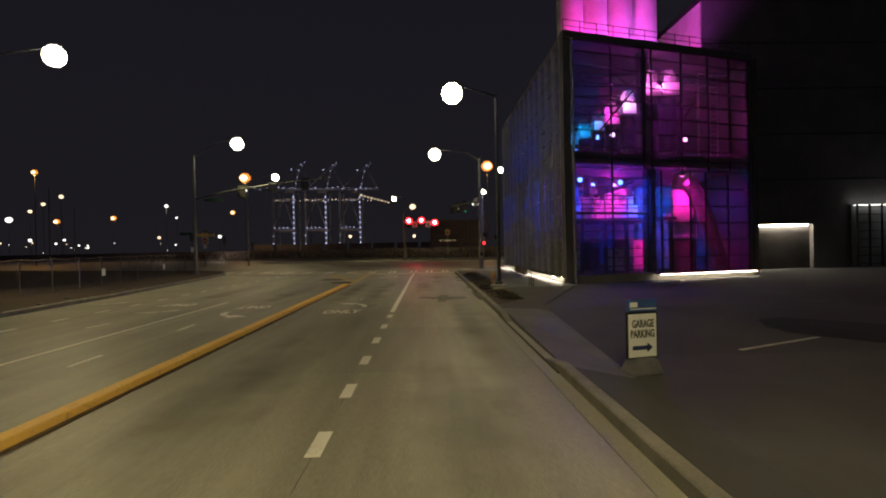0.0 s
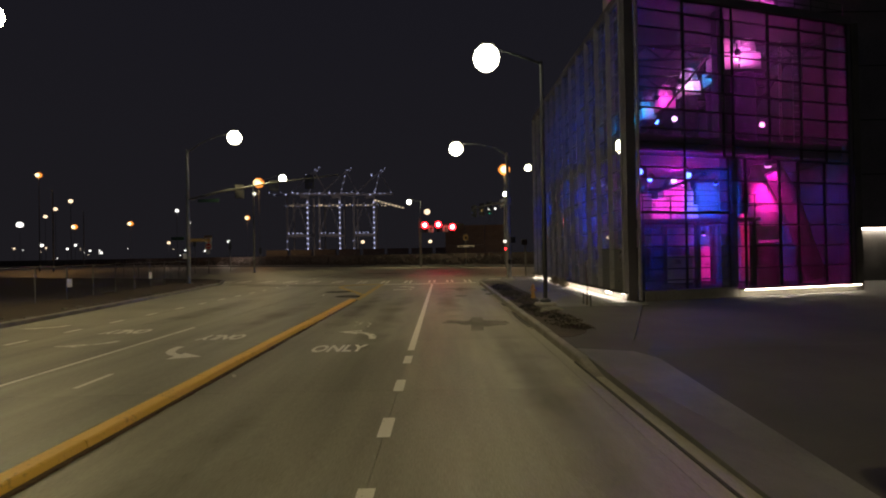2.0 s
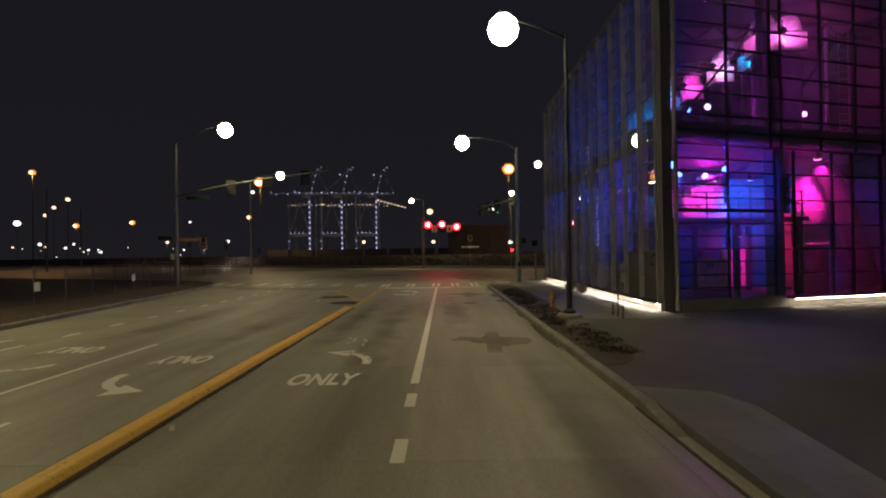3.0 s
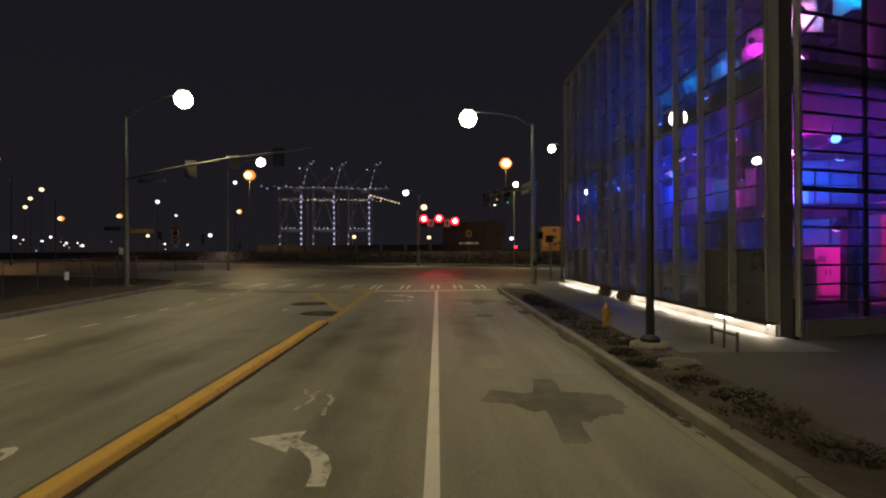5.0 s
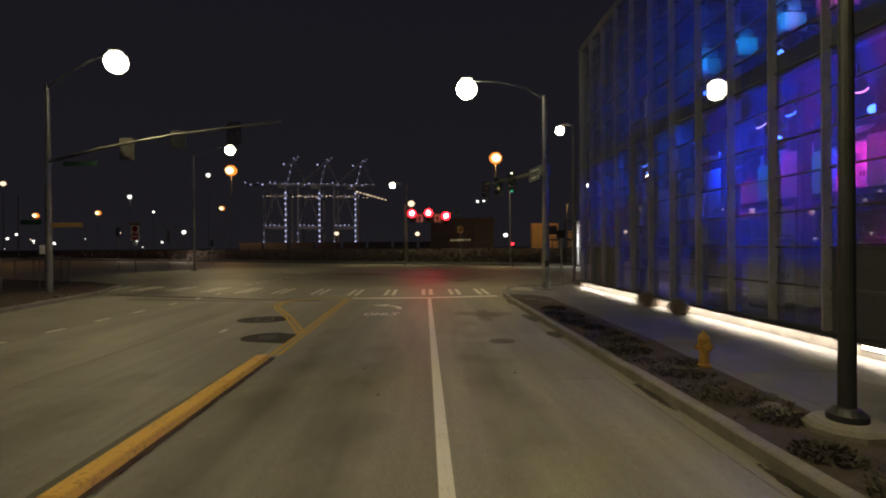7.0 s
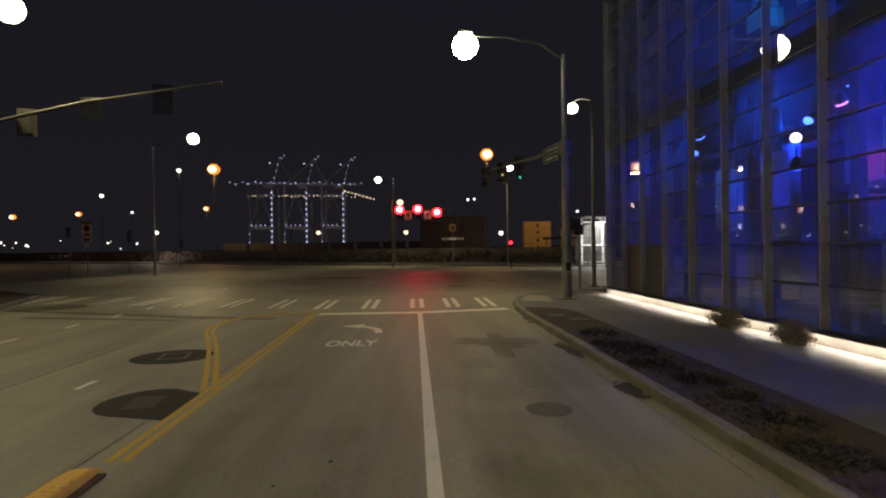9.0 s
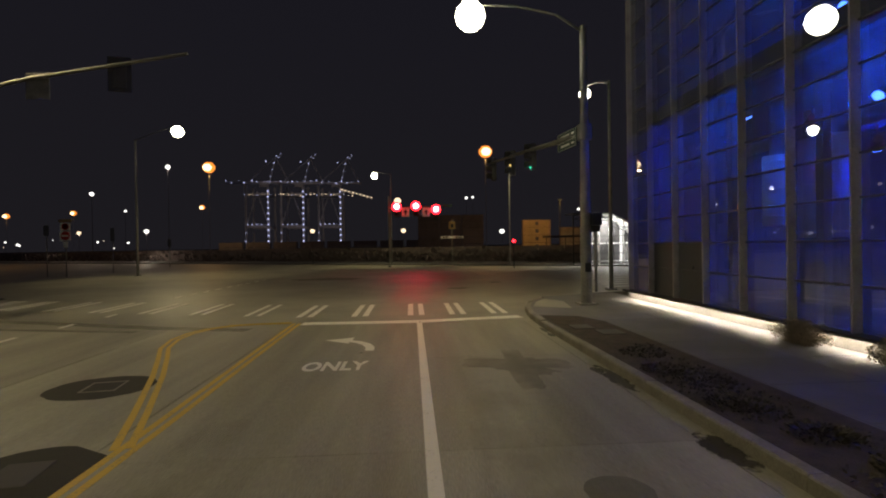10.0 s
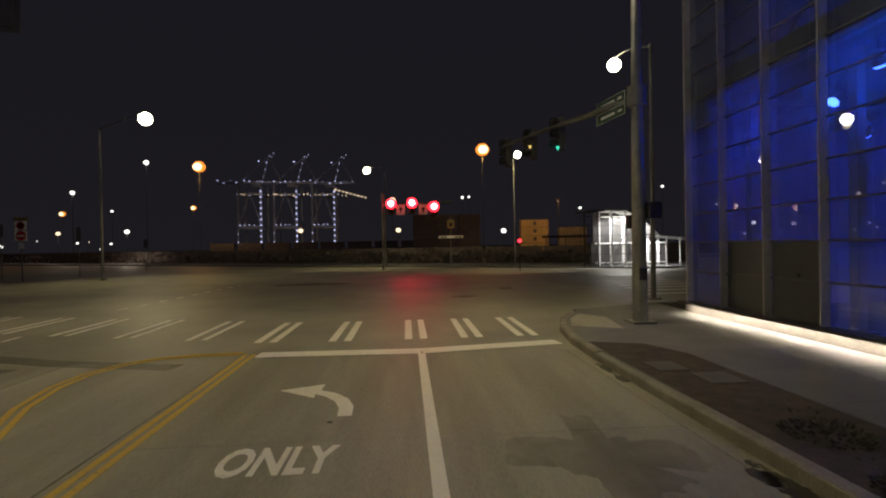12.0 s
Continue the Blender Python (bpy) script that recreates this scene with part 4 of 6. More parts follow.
part("bar", box(B(), (0, -0.098, 3.5), (0.54, 0.012, 0.12)), SIGN_WHITE, o)
o = part("ringed_sign", box(B(), (0, -0.06, 4.28), (0.8, 0.03, 0.64), 0.05), SIGN_WHITE, post)
ring = lathe(B(), [(0.21, 0.0), (0.21, 0.012), (0.29, 0.012), (0.29, 0.0)], (0, 0, 0), 24)
ring.transform(pose(0, -0.078, 4.28, 90, 0, 0))
part("ring", ring, SIGN_RED, o, "red ring")
part("arrow_plate", box(B(), (0, -0.06, 4.77), (1.08, 0.03, 0.26), 0.02), SIGN_AMBER, post, "amber arrow plate")
part("lower_plate", box(B(), (0, -0.06, 2.75), (0.4, 0.03, 0.5), 0.02), SIGN_WHITE, post)
for x, y, w, z0, z1 in ((-31.7, 70.7, 0.45, 3.55, 4.45), (-29.5, 76.6, 0.4, 3.1, 4.4), (-28.95, 87.2, 0.4, 2.5, 3.45)):
    post = thing("sign_post", (x, y, 0), "narrow dim grey sign on a slim post", "sign", "narrow signs")
    part("post", rod(B(), (0, 0, 0), (0, 0, z1 + 0.05), 0.04, seg=8), GALVANISED, post)
    part("sign", box(B(), (0, -0.06, (z0 + z1) / 2), (w, 0.03, z1 - z0), 0.03), GREY_BASE, post, "grey upright plate")
for x, y, z in ((-90.3, 133.7, 14.2), (-68.3, 94.5, 14.4)):
    post = thing("bare_pole", (x, y, -0.45), "slim bare grey pole without a lamp", "pole", "bare poles")
    part("pole", rod(B(), (0, 0, 0), (0, 0, z + 0.45), 0.14, 0.09, 10), GALVANISED, post)
    part("cap", rod(B(), (0, 0, z + 0.45), (0, 0, z + 0.5), 0.11, 0.07, 10), GALVANISED, post)

# free-standing parking sign on its moulded base
sg = thing("parking_sign", (4.84, 7.2, -0.19), "white free-standing garage parking sign with blue header", "sign", turn=13)
base = lathe(B(), [(0.36, 0.0), (0.36, 0.06), (0.3, 0.2), (0.26, 0.27), (0.05, 0.27)], seg=4)
base.transform(Matrix.Diagonal((1.1, 0.8, 1, 1)) @ pose(0, 0, 0, 0, 0, 45))
bmesh.ops.bevel(base, geom=base.edges[:], offset=0.015, segments=2, affect="EDGES")
part("base", base, GREY_BASE, sg, "grey moulded base")
part("board", box(B(), (0, 0, 0.665), (0.60, 0.05, 0.80), 0.012), SIGN_BLACK, sg, "black board frame")
part("face", box(B(), (0, -0.028, 0.66), (0.55, 0.008, 0.74), 0.003), SIGN_WHITE, sg, "white sign face")
part("header", box(B(), (0, 0, 1.17), (0.59, 0.035, 0.20), 0.008), SIGN_BLUE, sg, "blue header plate")
part("number_bar", box(B(), (-0.16, -0.02, 1.19), (0.15, 0.006, 0.085)), SIGN_WHITE, sg)
part("header_bar", box(B(), (0.03, -0.02, 1.115), (0.52, 0.006, 0.016)), SIGN_WHITE, sg)
part("top_bar", box(B(), (-0.02, 0, 1.28), (0.32, 0.03, 0.02), 0.004), STEEL_DARK, sg)
lettering("lettering", "GARAGE", 0.14, 0.43, SIGN_BLACK, sg, pose(0.01, -0.034, 0.865, 90, 0, 0), 0.004, 0.03)
lettering("lettering", "PARKING", 0.14, 0.47, SIGN_BLACK, sg, pose(0, -0.034, 0.69, 90, 0, 0), 0.004, 0.03)
a = slab(B(), [(-0.2, -0.035), (0.09, -0.035), (0.09, -0.08), (0.2, 0), (0.09, 0.08), (0.09, 0.035), (-0.2, 0.035)], 0, 0.005)
a.transform(pose(0, -0.032, 0.45, 90, 0, 0))
part("arrow", a, SIGN_NAVY, sg, "navy arrow")

# hydrant
hy = thing("fire_hydrant", (4.6, 25.45, 0.15), "yellow cast-iron fire hydrant at the pavement's edge", "hydrant")
part("barrel", lathe(B(), [(0.15, 0), (0.15, 0.04), (0.105, 0.06), (0.10, 0.4), (0.125, 0.42), (0.125, 0.46), (0.115, 0.47), (0.02, 0.475)], seg=20), HYDRANT_YELLOW, hy, smooth=False)
part("bonnet", lathe(B(), [(0.125, 0.47), (0.115, 0.53), (0.085, 0.59), (0.04, 0.62), (0.03, 0.67), (0.005, 0.675)], seg=20), HYDRANT_YELLOW, hy, smooth=True)
for d in ((1, 0, 0), (-1, 0, 0), (0, -1, 0)):
    v = Vector(d)
    o = rod(B(), v * 0.08 + Vector((0, 0, 0.36)), v * 0.17 + Vector((0, 0, 0.36)), 0.05 if d[1] == 0 else 0.07, seg=12)
    rod(o, v * 0.17 + Vector((0, 0, 0.36)), v * 0.20 + Vector((0, 0, 0.36)), 0.03, seg=6)
    part("outlet_cap", o, HYDRANT_YELLOW, hy)

hy.scale = (0.82, 0.82, 0.92)

# staked sapling by the glass wall
sp = thing("sapling", (6.0, 22.27, 0.15), "thin bare staked sapling beside the pavement", "tree")
part("trunk", hose(B(), [(0, 0, 0), (0.02, 0.01, 0.7), (-0.01, 0.03, 1.4), (0.02, 0, 2.1)], 0.025, 0.008, 8), BARK, sp)
rnd = random.Random(5)
bm = B()
for k in range(26):
    z = rnd.uniform(0.9, 2.1)
    a = rnd.uniform(0, 6.28)
    l = rnd.uniform(0.15, 0.42)
    hose(bm, [(0, 0, z), (math.cos(a) * l * 0.5, math.sin(a) * l * 0.5, z + l * 0.5), (math.cos(a) * l * 0.8, math.sin(a) * l * 0.8, z + l * 1.1)], 0.006, 0.002, 4)
part("twig_crown", bm, BARK, sp)
for y in (-0.47, 0.47):
    part("stake", rod(B(), (0.0, y, 0), (0.0, y, 0.40), 0.03, seg=8), STEEL_DARK, sp)
part("tie_bar", box(B(), (0.0, 0, 0.33), (0.04, 1.0, 0.045), 0.008), STEEL_DARK, sp)


# boulders round the lamp post, and low plants in the mulch
def boulder(x, y, sx, sy, sz, seed, label="flat pale granite boulder in the mulch"):
    bm = B()
    bmesh.ops.create_icosphere(bm, subdivisions=3, radius=1)
    for v in bm.verts:
        n = noise.noise(v.co * 1.3 + Vector((seed * 3.1, 0, 0))) * 0.35 + noise.noise(v.co * 3.5 + Vector((seed, 5, 0))) * 0.1
        v.co *= 1 + n
        v.co = Vector((v.co.x * sx, v.co.y * sy, max(v.co.z, -0.2) * sz))
    return whole("boulder", bm, ROCK, (x, y, 0.15), label, "boulder", "boulders in the bed", smooth=True)


boulder(4.4, 20.85, 0.4, 0.34, 0.1, 2)
boulder(4.1, 20.5, 0.17, 0.2, 0.07, 3, "small grey boulder in the mulch")
boulder(4.2, 23.1, 0.2, 0.22, 0.08, 4, "small grey boulder in the mulch")


def leaf_clump(bm, rnd, x, y, z, r, h, n, leaf):
    """Small pointed leaves on all sides of a low mound."""
    for j in range(n):
        a, s = rnd.uniform(0, 6.28), rnd.random() ** 0.5
        p = Vector((x + r * s * math.cos(a), y + r * s * math.sin(a), z + h * (1 - s * s) * rnd.uniform(0.15, 1.0)))
        d = Vector((math.cos(a), math.sin(a), rnd.uniform(0.1, 1.1))).normalized() * leaf * rnd.uniform(0.6, 1.3)
        w = d.cross(Vector((rnd.uniform(-1, 1), rnd.uniform(-1, 1), 1))).normalized() * leaf * 0.3
        bm.faces.new([bm.verts.new(q) for q in (p, p + d * 0.5 + w, p + d, p + d * 0.5 - w)])


rnd = random.Random(11)
for k in range(18):
    y = 16.9 + k * 0.98 + rnd.uniform(-0.3, 0.3)
    x = rnd.uniform(3.8, 4.45)
    if abs(y - 21.6) < 1.0 and x > 3.9:
        x = 3.75
    bm = B()
    leaf_clump(bm, rnd, 0, 0, 0, rnd.uniform(0.26, 0.42), rnd.uniform(0.07, 0.15), 420, 0.06)
    for j in range(5):
        a = rnd.uniform(0, 6.28)
        hose(bm, [(0, 0, -0.01), (0.05 * math.cos(a), 0.05 * math.sin(a), 0.06), (0.1 * math.cos(a), 0.1 * math.sin(a), 0.1)], 0.005, 0.002, 4)
    whole("low_shrub", bm, LEAF, (x, y, 0.152), "low dark green shrub in the mulch", "shrub", "shrubs in the bed")
bm = B()
for k in range(300):
    x, y = rnd.uniform(3.55, 4.5), rnd.uniform(16.4, 34.5)
    if noise.noise(Vector((x * 1.1, y * 0.7, 0))) > -0.1:
        leaf_clump(bm, rnd, x, y, 0.15, 0.16, 0.04, 14, 0.06)
whole("ground_cover", bm, LEAF, label="low scrubby ground cover in the mulch", category="plants", kind="stuff")

# chain-link fence along the verge
fence = thing("chain_link_fence", (-17.2, 20, 0.13), "sagging chain-link fence on steel posts", "fence")
FENCE = [(-16.5, 6), (-16.8, 13), (-17.2, 20), (-17.9, 27), (-18.7, 34), (-19.6, 41), (-20.7, 47.2), (-25, 52), (-34, 57)]
FH = 1.7
wire = B()
rail = B()
for a, b in zip(FENCE, FENCE[1:]):
    a, b = Vector((*a, 0)) - Vector((-17.2, 20, 0)), Vector((*b, 0)) - Vector((-17.2, 20, 0))
    n = max(2, round((b - a).length / 2.6))
    for k in range(n):
        p = a.lerp(b, k / n)
        q = a.lerp(b, (k + 1) / n)
        part("post", rod(B(), p, p + Vector((0, 0, FH + 0.03)), 0.022, seg=8), GALVANISED, fence)
        sag = Vector((0, 0, -0.04))
        up = Vector((0, 0, FH))
        rod(rail, p + up, p.lerp(q, 0.5) + up + sag, 0.02, seg=6)
        rod(rail, p.lerp(q, 0.5) + up + sag, q + up, 0.02, seg=6)
        m = 16
        for j in range(m):
            for s in (1, -1):
                u = p.lerp(q, j / m)
                v = p.lerp(q, min(1, max(0, (j + s * 6) / m)))
                rod(wire, u + Vector((0, 0, 0.05)), v + Vector((0, 0, FH - 0.02)), 0.0025, seg=3)
part("top_rail", rail, GALVANISED, fence)
o = part("mesh", wire, GALVANISED, fence)
for y, dx in ((29.5, -18.15), (38.5, -19.2)):
    bm = box(B(), (dx, y, 0.95), (0.03, 0.34, 0.42), 0.005)
    whole("fence_notice", bm, SIGN_WHITE, label="small pale notice tied to the fence", category="notice")


# ---- the glazed ventilation building ----
TH = 16.5
TOP = 12.3
hall = thing("ventilation_building", (8.0, 23.4, 0), "glazed ventilation hall lit pink and blue from inside", "building")

# the side wall along the street: fins, rails and panes (local y runs along the wall)
side = part("side_frame", box(B(), (0.06, 9.8, TOP + 0.1), (0.22, 19.7, 0.36), 0.02), CLADDING, hall, "dark parapet rail")
COLS = [0.35] + [1.9 + 1.6 * k for k in range(12)]
ROWS = [0.46, 1.34, 2.17, 2.97, 3.78, 4.6, 5.4, 6.2, 6.95, 7.75, 8.55, 9.35, 10.15, 10.95, 11.65, 12.2]
fin = mesh_of("fin", box(B(), (-0.03, 0, 6.38), (0.2, 0.05, 11.84), 0.01), MULLION)
for y in COLS:
    o = new("fin", fin)
    o.parent, o.location = side, (-0.02, y, 0)
rail = mesh_of("rail", box(B(), (0, 9.9, 0), (0.06, 19.0, 0.042), 0.006), RAIL_GREY)
for z in ROWS:
    o = new("rail", rail)
    o.parent, o.location = side, (0.03, 0.0, z)
panes = {}


def pane_mesh(w, h, material):
    key = (round(w, 3), round(h, 3), material.name)
    if key not in panes:
        panes[key] = mesh_of("pane", box(B(), (0, 0, 0), (0.012, w, h)), material)
    return panes[key]


for i, (y0, y1) in enumerate(zip(COLS, COLS[1:])):
    for j, (z0, z1) in enumerate(zip(ROWS, ROWS[1:])):
        solid = j < 2 and i in (0, 1, 9, 10)
        o = new("panel" if solid else "pane", pane_mesh(y1 - y0 - 0.09, z1 - z0 - 0.05, SPANDREL if solid else GLASS_SIDE))
        o.parent, o.location = side, (0.04, (y0 + y1) / 2, (z0 + z1) / 2)
part("floor_edge", box(B(), (0.3, 9.9, 6.4), (0.24, 18.8, 0.62), 0.02), CLADDING, hall, "dark floor edge behind the glass")
# glowing inset added for the brighter stretch of plinth
part("plinth_inset", box(B(), (-0.12, 2.2, 0.34), (0.04, 0.75, 0.08), 0.01), PLINTH_INSET, hall, "bright glowing inset in the plinth")
part("end_column", box(B(), (0.1, 19.62, 6.2), (0.3, 0.2, 12.4), 0.015), MULLION, hall, "grey end column")

# plinth with a lit slot under its coping
part("plinth", box(B(), (-0.04, 9.9, 0.22), (0.12, 19.6, 0.36), 0.01), PLINTH, hall, "pale concrete plinth washed by a light strip")
part("coping", box(B(), (-0.13, 9.9, 0.45), (0.34, 19.6, 0.045), 0.008), MULLION_DARK, hall, "dark overhanging coping")
part("lip", box(B(), (-0.31, 9.9, 0.432), (0.02, 19.6, 0.05), 0.004), MULLION_DARK, hall, "dark lip that hides the strip")
for y0, y1 in ((0.1, 3.2), (3.25, 10.1), (10.15, 14.8), (14.85, 19.3)):
    part("light_strip", box(B(), (-0.245, (y0 + y1) / 2, 0.424), (0.05, y1 - y0, 0.005)), LED_STRIP, hall, "warm white light strip")

# the corner pier and the front frame (local x runs along the front)
front = new("front_frame", mesh_of("front_frame", box(B(), (6.0, 0.05, TOP + 0.1), (12.1, 0.24, 0.36), 0.02), CLADDING))
front.parent = hall
front.matrix_basis = pose(0, 0, 0, 0, 0, TH)


def fpart(name, c, s, material, label="", bevel=0.01):
    return part(name, box(B(), c, s, bevel), material, front, label)


fpart("corner_pier", (0.2, 0.26, 6.25), (0.4, 0.4, 12.3), CLADDING, "dark clad corner pier")
fpart("corner_trim", (0.46, -0.03, 6.2), (0.08, 0.14, 12.1), MULLION, "grey corner trim")
fpart("front_plinth", (2.9, -0.02, 0.29), (4.6, 0.2, 0.44), GREY_WALL, "grey concrete plinth")
fpart("front_plinth", (8.6, -0.02, 0.24), (6.8, 0.16, 0.34), PLINTH, "pale plinth washed by a light strip")
fpart("front_coping", (8.6, -0.2, 0.44), (6.8, 0.46, 0.05), MULLION_DARK)
fpart("light_strip", (8.6, -0.36, 0.405), (6.6, 0.05, 0.018), LED_FRONT, "warm white light strip", 0.0)
fpart("column", (5.4, 0.5, 3.2), (0.55, 0.35, 5.6), CLADDING, "grey clad column")
fpart("column", (5.0, 0.5, 9.5), (0.4, 0.3, 5.4), CLADDING, "grey clad column")
fpart("spandrel", (6.2, 0.42, 6.45), (11.3, 0.2, 0.7), CLADDING, "grey floor band")
fpart("end_column", (11.95, 0.2, 6.2), (0.24, 0.4, 12.3), CLADDING, "grey end column")


def grid(xs, zs, heavy=(), edges=True, rungs=True):
    """Mullions, transoms and panes of one field of the front; its outer lines may belong to the next field."""
    for x in xs if edges else xs[1:-1]:
        fpart("mullion", (x, 0.03, (zs[0] + zs[-1]) / 2), (0.05, 0.1, zs[-1] - zs[0] - 0.004), MULLION_DARK, bevel=0.006)
    for z in zs if rungs else zs[1:-1]:
        fpart("transom", ((xs[0] + xs[-1]) / 2, 0.02, z), (xs[-1] - xs[0] - 0.054, 0.08, 0.11 if z in heavy else 0.045), MULLION_DARK, bevel=0.006)
    for a, b in zip(xs, xs[1:]):
        for c, d in zip(zs, zs[1:]):
            key = ("f", round(b - a, 3), round(d - c, 3))
            if key not in panes:
                panes[key] = mesh_of("pane", box(B(), (0, 0, 0), (b - a - 0.06, 0.012, d - c - 0.05)), GLASS_FRONT)
            o = new("pane", panes[key])
            o.parent, o.location = front, ((a + b) / 2, 0.05, (c + d) / 2)


# one glass skin over both storeys: close rails in the low bay, wider ones beside and above
grid([0.53, 2.75, 4.9], [0.46, 0.9, 1.35, 1.8, 2.25, 2.7, 3.15, 3.6, 4.05, 4.5, 4.95, 5.4, 5.88], (3.6,))
grid([4.9, 5.8], [0.46, 1.3, 2.2, 3.1, 4.0, 4.95, 5.88], edges=False)
grid([5.8, 7.7, 8.75, 10.3, 11.83], [0.46, 1.3, 2.2, 3.1, 4.0, 4.95, 5.88])
grid([0.53, 2.75, 4.75, 5.25, 7.2, 9.0, 10.5, 11.83], [5.88, 6.4, 6.95], edges=True, rungs=False)
grid([0.53, 2.75, 4.75, 5.25, 7.2, 9.0, 10.5, 11.83], [6.95, 7.75, 8.55, 9.35, 10.15, 10.95, 11.65, 12.2])

# roof, floors, back walls
foot = [(0.1, 0.35), (11.4, 3.5), (11.8, 19.6), (0.1, 19.6)]
part("roof", slab(B(), foot, TOP, TOP + 0.25), CLADDING, hall, "flat dark roof")
part("ground_floor", slab(B(), foot, 0.0, 0.3), DARK_CONCRETE, hall)
part("upper_floor", slab(B(), [(0.45, 0.9), (11.3, 3.8), (11.7, 19.4), (0.45, 19.4)], 6.1, 6.75), DARK_CONCRETE, hall, "upper plant floor")
part("back_wall", slab(B(), [(11.6, 3.4), (11.9, 3.4), (11.95, 19.7), (11.7, 19.7)], 0.12, TOP), DARK_CONCRETE, hall)
part("end_wall", slab(B(), [(0.2, 19.45), (11.9, 19.45), (11.9, 19.75), (0.2, 19.75)], 0.12, TOP), INNER_WALL, hall)
part("core_wall", slab(B(), [(8.9, 11.0), (9.1, 11.0), (9.1, 19.4), (8.9, 19.4)], 0.3, 6.1), INNER_WALL, hall, "pale inner wall")

# roof rail and the painted stacks above it
rl = thing("roof_rail", (8.0, 23.4, TOP + 0.28), "thin steel guard rail along the roof edge", "railing", turn=TH)
for k in range(13):
    part("post", rod(B(), (0.1 + k * 0.98, 0.15, -0.02), (0.1 + k * 0.98, 0.15, 0.62), 0.022, seg=6), STEEL_DARK, rl)
for z in (0.32, 0.62):
    part("bar", rod(B(), (0.1, 0.15, z), (11.9, 0.15, z), 0.02, seg=6), STEEL_DARK, rl)
for k, x in enumerate((10.9, 12.6, 14.35, 16.1)):
    st = thing("vent_stack", (x, 32.2 + 0.2 * k, TOP + 0.24), "tall pale round vent stack floodlit pink", "vent stack", "roof stacks")
    part("shaft", lathe(B(), [(0.855, 0.0), (0.855, 0.3), (0.85, 0.34), (0.85, 8.6), (0.86, 8.65), (0.86, 8.9), (0.7, 8.9)], seg=36), STACK_PAINT, st, smooth=False)
    part("collar", lathe(B(), [(0.84, 5.9), (0.86, 5.95), (0.86, 6.1), (0.84, 6.15)], seg=36), STACK_PAINT, st)
fl = thing("roof_floodlight", (13.0, 29.6, TOP + 0.24), "pink floodlights on the roof", "floodlight")
for x in (-2.4, -0.6, 1.2, 3.0):
    part("housing", box(B(), (x, 0, 0.12), (0.4, 0.25, 0.22), 0.03), STEEL_DARK, fl)
    part("lens", box(B(), (x, 0.12, 0.2), (0.32, 0.06, 0.14), 0.01), PINK_GLOW, fl)
lamp("beam", "SPOT", fl, (-1.6, -0.2, 0.3), (1.0, 0.03, 0.55), 1900, 0.2, (-1.2, 2.6, 3.6), 120, 0.6)
lamp("beam", "SPOT", fl, (2.4, -0.2, 0.3), (0.8, 0.12, 1.0), 1700, 0.2, (2.2, 2.6, 3.6), 120, 0.6)
lamp("beam", "SPOT", fl, (4.6, 3.0, 0.3), PINK, 600, 0.2, (7.2, 6.0, 4.0), 80, 0.6)

# the tall dark block behind, with a lit recess
blk = thing("dark_building", (20.0, 32.6, 0.0), "tall dark windowless building with a lit doorway", "building")
part("wall", slab(B(), [(0, 0), (3.4, 0), (3.4, 0.9), (7.5, 0.9), (7.5, 0), (34, 0), (34, 30), (0, 30)], 0.1, 3.15), GREY_WALL, blk)
part("upper_wall", slab(B(), [(0, 0), (34, 0), (34, 30), (0, 30)], 3.15, 18.4), GREY_WALL, blk, "grey flat wall panels")
# This side is coloured paler than the rest to look lit pink.
part("pale_side", slab(B(), [(-0.06, 0.1), (-0.004, 0.1), (-0.004, 7.0), (-0.06, 7.0)], 12.6, 18.35), DUCT, blk, "paler panel added so the upper side wall shows the pink floodlight")
for z in (6.2, 9.3, 12.4, 15.5):
    part("panel_joint", box(B(), (17, -0.01, z), (33.8, 0.03, 0.06)), MULLION_DARK, blk)
part("roof", slab(B(), [(-0.15, -0.15), (34.2, -0.15), (34.2, 30), (-0.15, 30)], 18.4, 18.65), MULLION_DARK, blk)
part("doorway_panel", box(B(), (5.45, 0.36, 1.62), (4.06, 0.05, 3.0), 0.01), DARK_CONCRETE, blk, "grey recessed door panels")
part("light_strip", box(B(), (5.45, 0.24, 3.11), (3.7, 0.06, 0.05)), LED_STRIP, blk, "white light strip over the doorway")
lobby = thing("glass_lobby", (30.0, 36.3, 0.0), "brightly lit glass lobby with white grid", "building")
lobby.location.y = 31.9
part("back_wall", box(B(), (3.5, 0.55, 2.3), (7.0, 0.1, 4.2)), INNER_WALL, lobby)
for k in range(9):
    part("mullion", box(B(), (0.85 * k, 0, 2.3), (0.07, 0.12, 4.2), 0.01), MULLION_DARK, lobby)
for k in range(8):
    part("transom", box(B(), (3.4, 0.01, 0.4 + 0.55 * k), (6.9, 0.08, 0.06), 0.01), MULLION_DARK, lobby)
part("light_strip", box(B(), (3.5, 0.3, 4.35), (6.8, 0.2, 0.06)), WHITE_GLOW, lobby)
lamp("ceiling_light", "AREA", lobby, (3.5, 0.28, 4.2), (1, 0.97, 0.9), 26, 0.4, (3.5, 0.4, 0))


